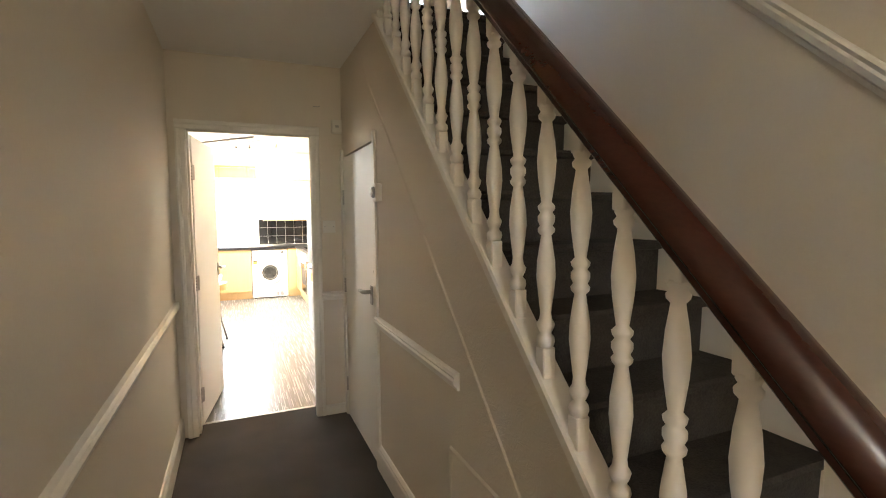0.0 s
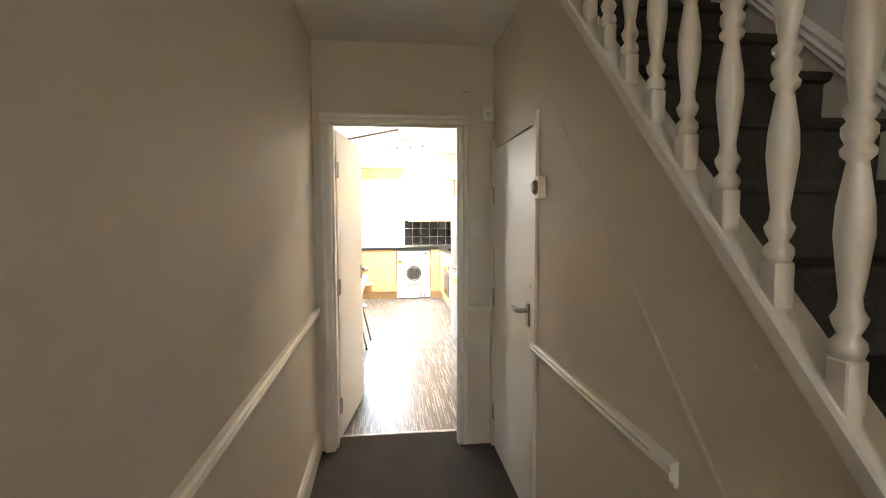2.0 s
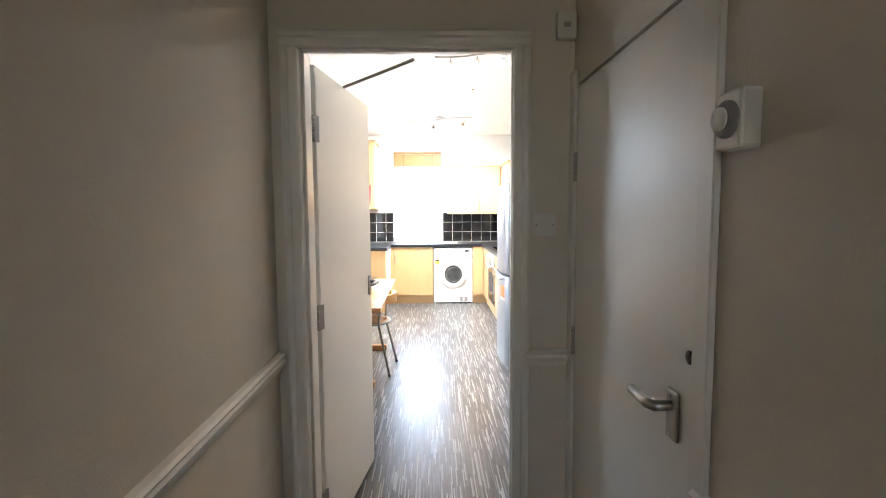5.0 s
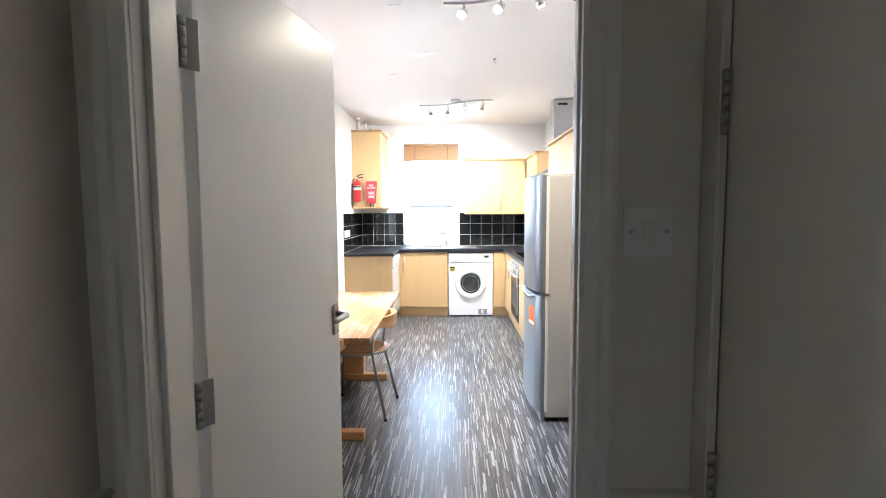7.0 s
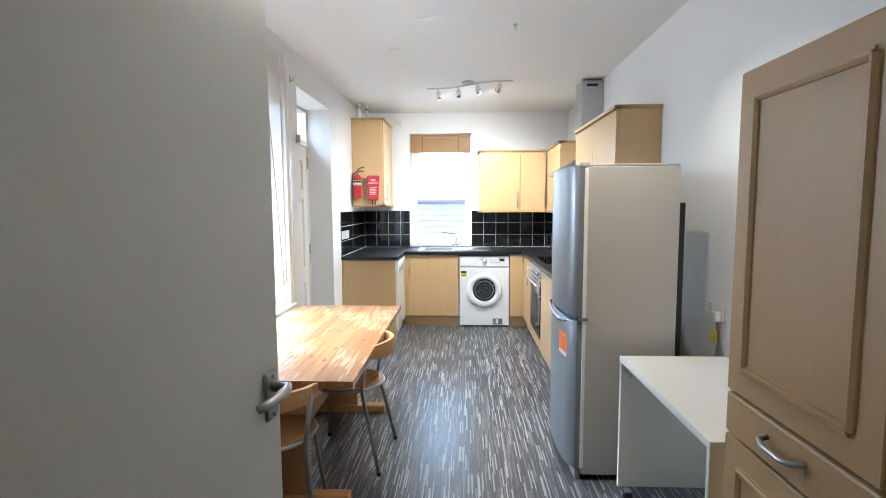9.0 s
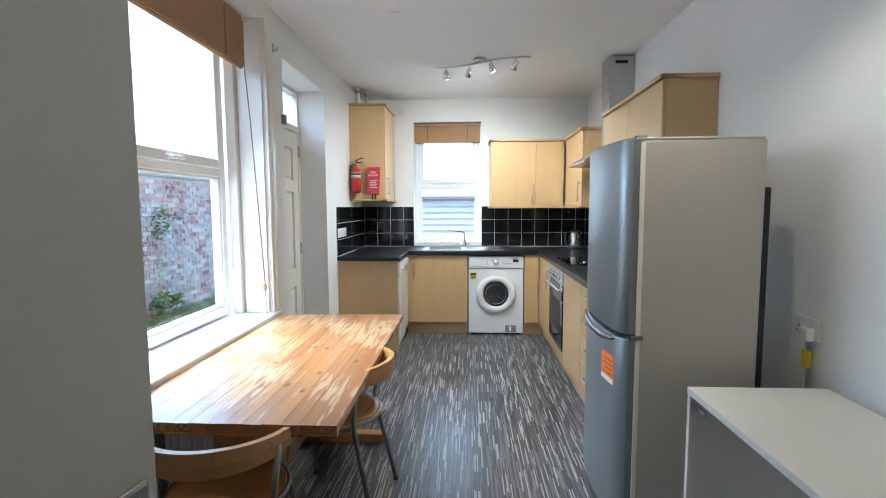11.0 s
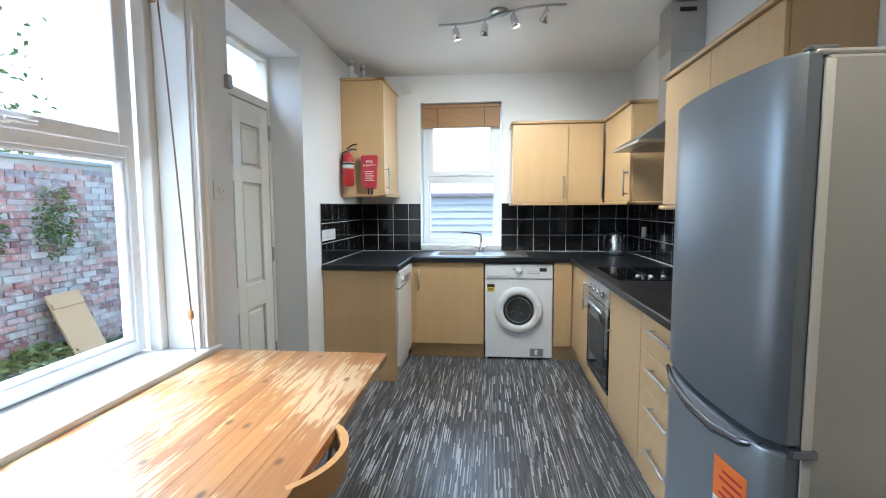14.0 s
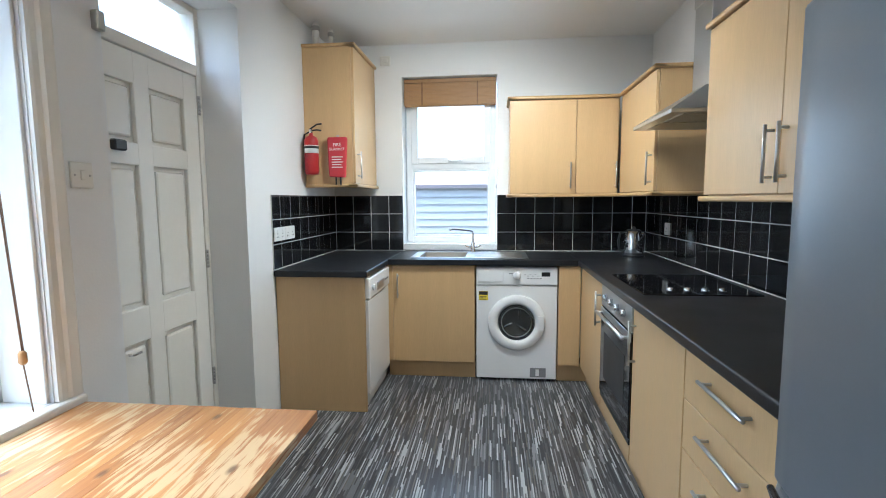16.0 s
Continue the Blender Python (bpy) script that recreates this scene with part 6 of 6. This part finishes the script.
# ---- the yard ----
solid("ground", B(-60, 60, -60, 80, -0.60, -0.35), SOIL, "worn yard ground with weeds", "ground")
XW = -4.0


def yard_wall():
    d = thing("yard_wall", (XW, 0.0, -0.35), "weathered red brick yard wall with pale mortar", "brick wall")
    part("mortar", B(XW - 0.22, XW - 0.020, 0.0, 12.0, -0.36, 1.84), MORTAR, d)
    rnd = random.Random(4)
    bw, bh = 0.202, 0.069
    kinds = []
    for k in range(5):
        bm = B(-0.055, 0.0, -0.097, 0.097, -0.031, 0.031, 0.006)
        for v in bm.verts:
            v.co += Vector((rnd.uniform(-0.004, 0.004), rnd.uniform(-0.004, 0.004), rnd.uniform(-0.003, 0.003)))
        kinds.append(mesh("brick", bm, BRICKM))
    shift = BASE[d.name]
    near, rest = [], bmesh.new()
    r = 0
    z = -0.31
    while z < 1.82:
        y = 0.1 + (bw / 2 if r % 2 else 0)
        while y < 11.9:
            dx, yy, zz = rnd.uniform(-0.010, 0.006), y + rnd.uniform(-0.006, 0.006), z + rnd.uniform(-0.004, 0.004)
            if 5.0 < y < 8.2 and 0.15 < z < 1.75 and len(near) < 300:
                o = new("brick", kinds[rnd.randrange(5)])
                o.parent = d
                o.location = Vector((XW + dx, yy, zz)) - shift
                near.append(o)
            else:
                box(rest, XW + dx - 0.05, XW + dx, yy - 0.097, yy + 0.097, zz - 0.031, zz + 0.031)
            y += bw
        z += bh
        r += 1
    p = part("brickwork", rest, BRICKM, d)
    p["kind"] = "stuff"
    part("coping", B(XW - 0.25, XW + 0.015, 0.0, 12.0, 1.842, 1.89, 0.01), MORTAR, d)
    return d


yard_wall()


def leaf_clump(name, centre, size, n, seed, material, label, category, leaf=0.045, kind=""):
    rnd = random.Random(seed)
    bm = bmesh.new()
    for k in range(n):
        while True:
            q = Vector((rnd.uniform(-1, 1), rnd.uniform(-1, 1), rnd.uniform(-1, 1)))
            if q.length < 1 and noise.noise(q * 1.7 + Vector((seed, 0, 0))) > -0.12:
                break
        p = Vector(centre) + Vector((q.x * size[0], q.y * size[1], q.z * size[2]))
        e = Euler((rnd.uniform(-1, 1), rnd.uniform(-1, 1), rnd.uniform(0, 6.3))).to_matrix()
        s = leaf * rnd.uniform(0.6, 1.3)
        vs = [bm.verts.new(p + e @ Vector(c) * s) for c in ((0, -1, 0), (0.45, -0.2, 0.12), (0, 1, 0), (-0.45, -0.2, 0.12))]
        bm.faces.new(vs)
    return tagged(new(name, mesh(name, bm, material)), label, category, "", kind)


leaf_clump("ivy", (XW + 0.06, 6.0, 1.20), (0.11, 0.28, 0.40), 420, 3, LEAF, "green creeper hanging on the yard wall", "creeper", leaf=0.034, kind="stuff")
leaf_clump("ivy", (XW + 0.06, 7.3, 1.14), (0.09, 0.17, 0.28), 160, 5, LEAF, "small green creeper on the yard wall", "creeper", leaf=0.032, kind="stuff")
leaf_clump("weeds", (XW + 0.22, 5.55, -0.18), (0.22, 0.42, 0.20), 420, 21, LEAF, "leafy green weeds at the foot of the wall", "weeds", leaf=0.05, kind="stuff")
leaf_clump("weeds", (XW + 0.14, 7.2, -0.10), (0.14, 0.40, 0.24), 330, 22, LEAF, "leafy green weeds at the foot of the wall", "weeds", leaf=0.045, kind="stuff")
leaf_clump("ivy", (XW + 0.04, 5.35, 1.12), (0.09, 0.17, 0.24), 120, 6, LEAF, "small green creeper on the yard wall", "creeper", leaf=0.032, kind="stuff")
leaf_clump("ivy", (XW - 0.1, 5.3, 1.93), (0.14, 0.7, 0.10), 700, 8, LEAF, "green plants growing along the wall top", "creeper", kind="stuff")


def grass():
    rnd = random.Random(9)
    bm = bmesh.new()
    for k in range(11000):
        x, y = XW + abs(rnd.gauss(0, 0.5)), rnd.uniform(4.4, 9.6)
        h, a = rnd.uniform(0.06, 0.16) + 0.16 * max(0, noise.noise(Vector((x * 1.6, y * 1.6, 3)))) + 0.03, rnd.uniform(0, 6.3)
        d = Vector((math.cos(a), math.sin(a), 0))
        t = Vector((rnd.uniform(-0.05, 0.05), rnd.uniform(-0.05, 0.05), h))
        b = Vector((x, y, -0.35))
        bm.faces.new([bm.verts.new(b - d * 0.008), bm.verts.new(b + d * 0.008), bm.verts.new(b + t)])
    tagged(new("grass", mesh("grass", bm, GRASS)), "long green grass and weeds below the wall", "grass", kind="stuff")


grass()


def leaning_board():
    d = thing("board", (XW + 0.35, 5.9, -0.35), "pale softwood board leaning on the yard wall", "board")
    M = pose(XW + 0.42, 6.0, -0.34, 0, -24, 6)
    bm = B(-0.012, 0.012, -0.20, 0.26, 0, 0.86, 0.003)
    bm.transform(M)
    part("panel", bm, PLANKW, d)
    for z in (0.10, 0.70):
        bm = B(0.0125, 0.030, -0.19, 0.25, z, z + 0.06, 0.002)
        bm.transform(M)
        part("batten", bm, PLANKW, d)


leaning_board()


def tree():
    d = thing("tree", (-7.0, 7.5, -0.14), "leafy green tree beyond the yard wall", "tree")
    bm = tube(bmesh.new(), [(-7.0, 7.5, -0.14), (-6.95, 7.45, 1.2), (-7.05, 7.5, 2.4), (-6.9, 7.6, 3.6)], [0.16, 0.13, 0.10, 0.05], 10)
    tube(bm, [(-7.02, 7.5, 2.0), (-6.5, 7.0, 2.9), (-6.2, 6.7, 3.5)], [0.07, 0.05, 0.02], 8)
    tube(bm, [(-7.02, 7.5, 2.2), (-7.6, 8.0, 3.1), (-8.0, 8.4, 3.7)], [0.07, 0.05, 0.02], 8)
    part("trunk", bm, BARK, d)
    rnd = random.Random(12)
    bm = bmesh.new()
    for c, s in (((-6.9, 7.5, 3.6), 1.0), ((-6.2, 6.8, 3.2), 0.7), ((-7.8, 8.2, 3.5), 0.8), ((-6.6, 7.9, 2.7), 0.6)):
        for k in range(190):
            q = Vector((rnd.gauss(0, 0.5), rnd.gauss(0, 0.5), rnd.gauss(0, 0.42))) * s
            if noise.noise(q * 2.1) < -0.15:
                continue
            e = Euler((rnd.uniform(-1, 1), rnd.uniform(-1, 1), rnd.uniform(0, 6.3))).to_matrix()
            vs = [bm.verts.new(Vector(c) + q + e @ Vector(v) * 0.07) for v in ((0, -1, 0), (0.5, -0.1, 0.15), (0, 1, 0), (-0.5, -0.1, 0.15))]
            bm.faces.new(vs)
    part("crown", bm, LEAF, d)


tree()


def far_shed():
    """Low outbuilding with pale boards and a dark roof edge beyond the sink window."""
    d = thing("shed", (-0.8, 9.6, -0.14), "pale boarded shed beyond the sink window", "shed")
    part("wall", B(-0.6, 1.6, 9.65, 9.80, -0.14, 1.52), GREYWOOD, d)
    for k in range(13):
        part("weatherboard", sweep(bmesh.new(), (-0.62, 9.645, 0.0 + 0.115 * k), (1.62, 9.645, 0.0 + 0.115 * k), [(0, 0), (-0.028, 0), (-0.006, 0.112), (0, 0.112)], (0, 1, 0)), GREYWOOD, d)
    part("roof", sweep(bmesh.new(), (-0.75, 9.55, 1.52), (1.75, 9.55, 1.52), [(0, 0), (0, 0.05), (1.2, 0.32), (1.2, 0.27)], (0, 1, 0)), ROOF, d)


far_shed()

# ---- tiles ----
splash("backsplash_left", "x", XL, 1, 4.842, YB - 0.009, 4.842 + 0.118, "black glazed square tiles with pale grout")
splash("backsplash_sink", "y", YB, -1, XL + 0.009, -0.042, XL + 0.009, "black glazed square tiles with pale grout")
splash("backsplash_back", "y", YB, -1, 0.752, XR - 0.009, 0.752, "black glazed square tiles with pale grout")
splash("backsplash_right", "x", XR, -1, RY[4] - 0.02, YB - 0.009, RY[4] - 0.02 + 0.07, "black glazed square tiles with pale grout")
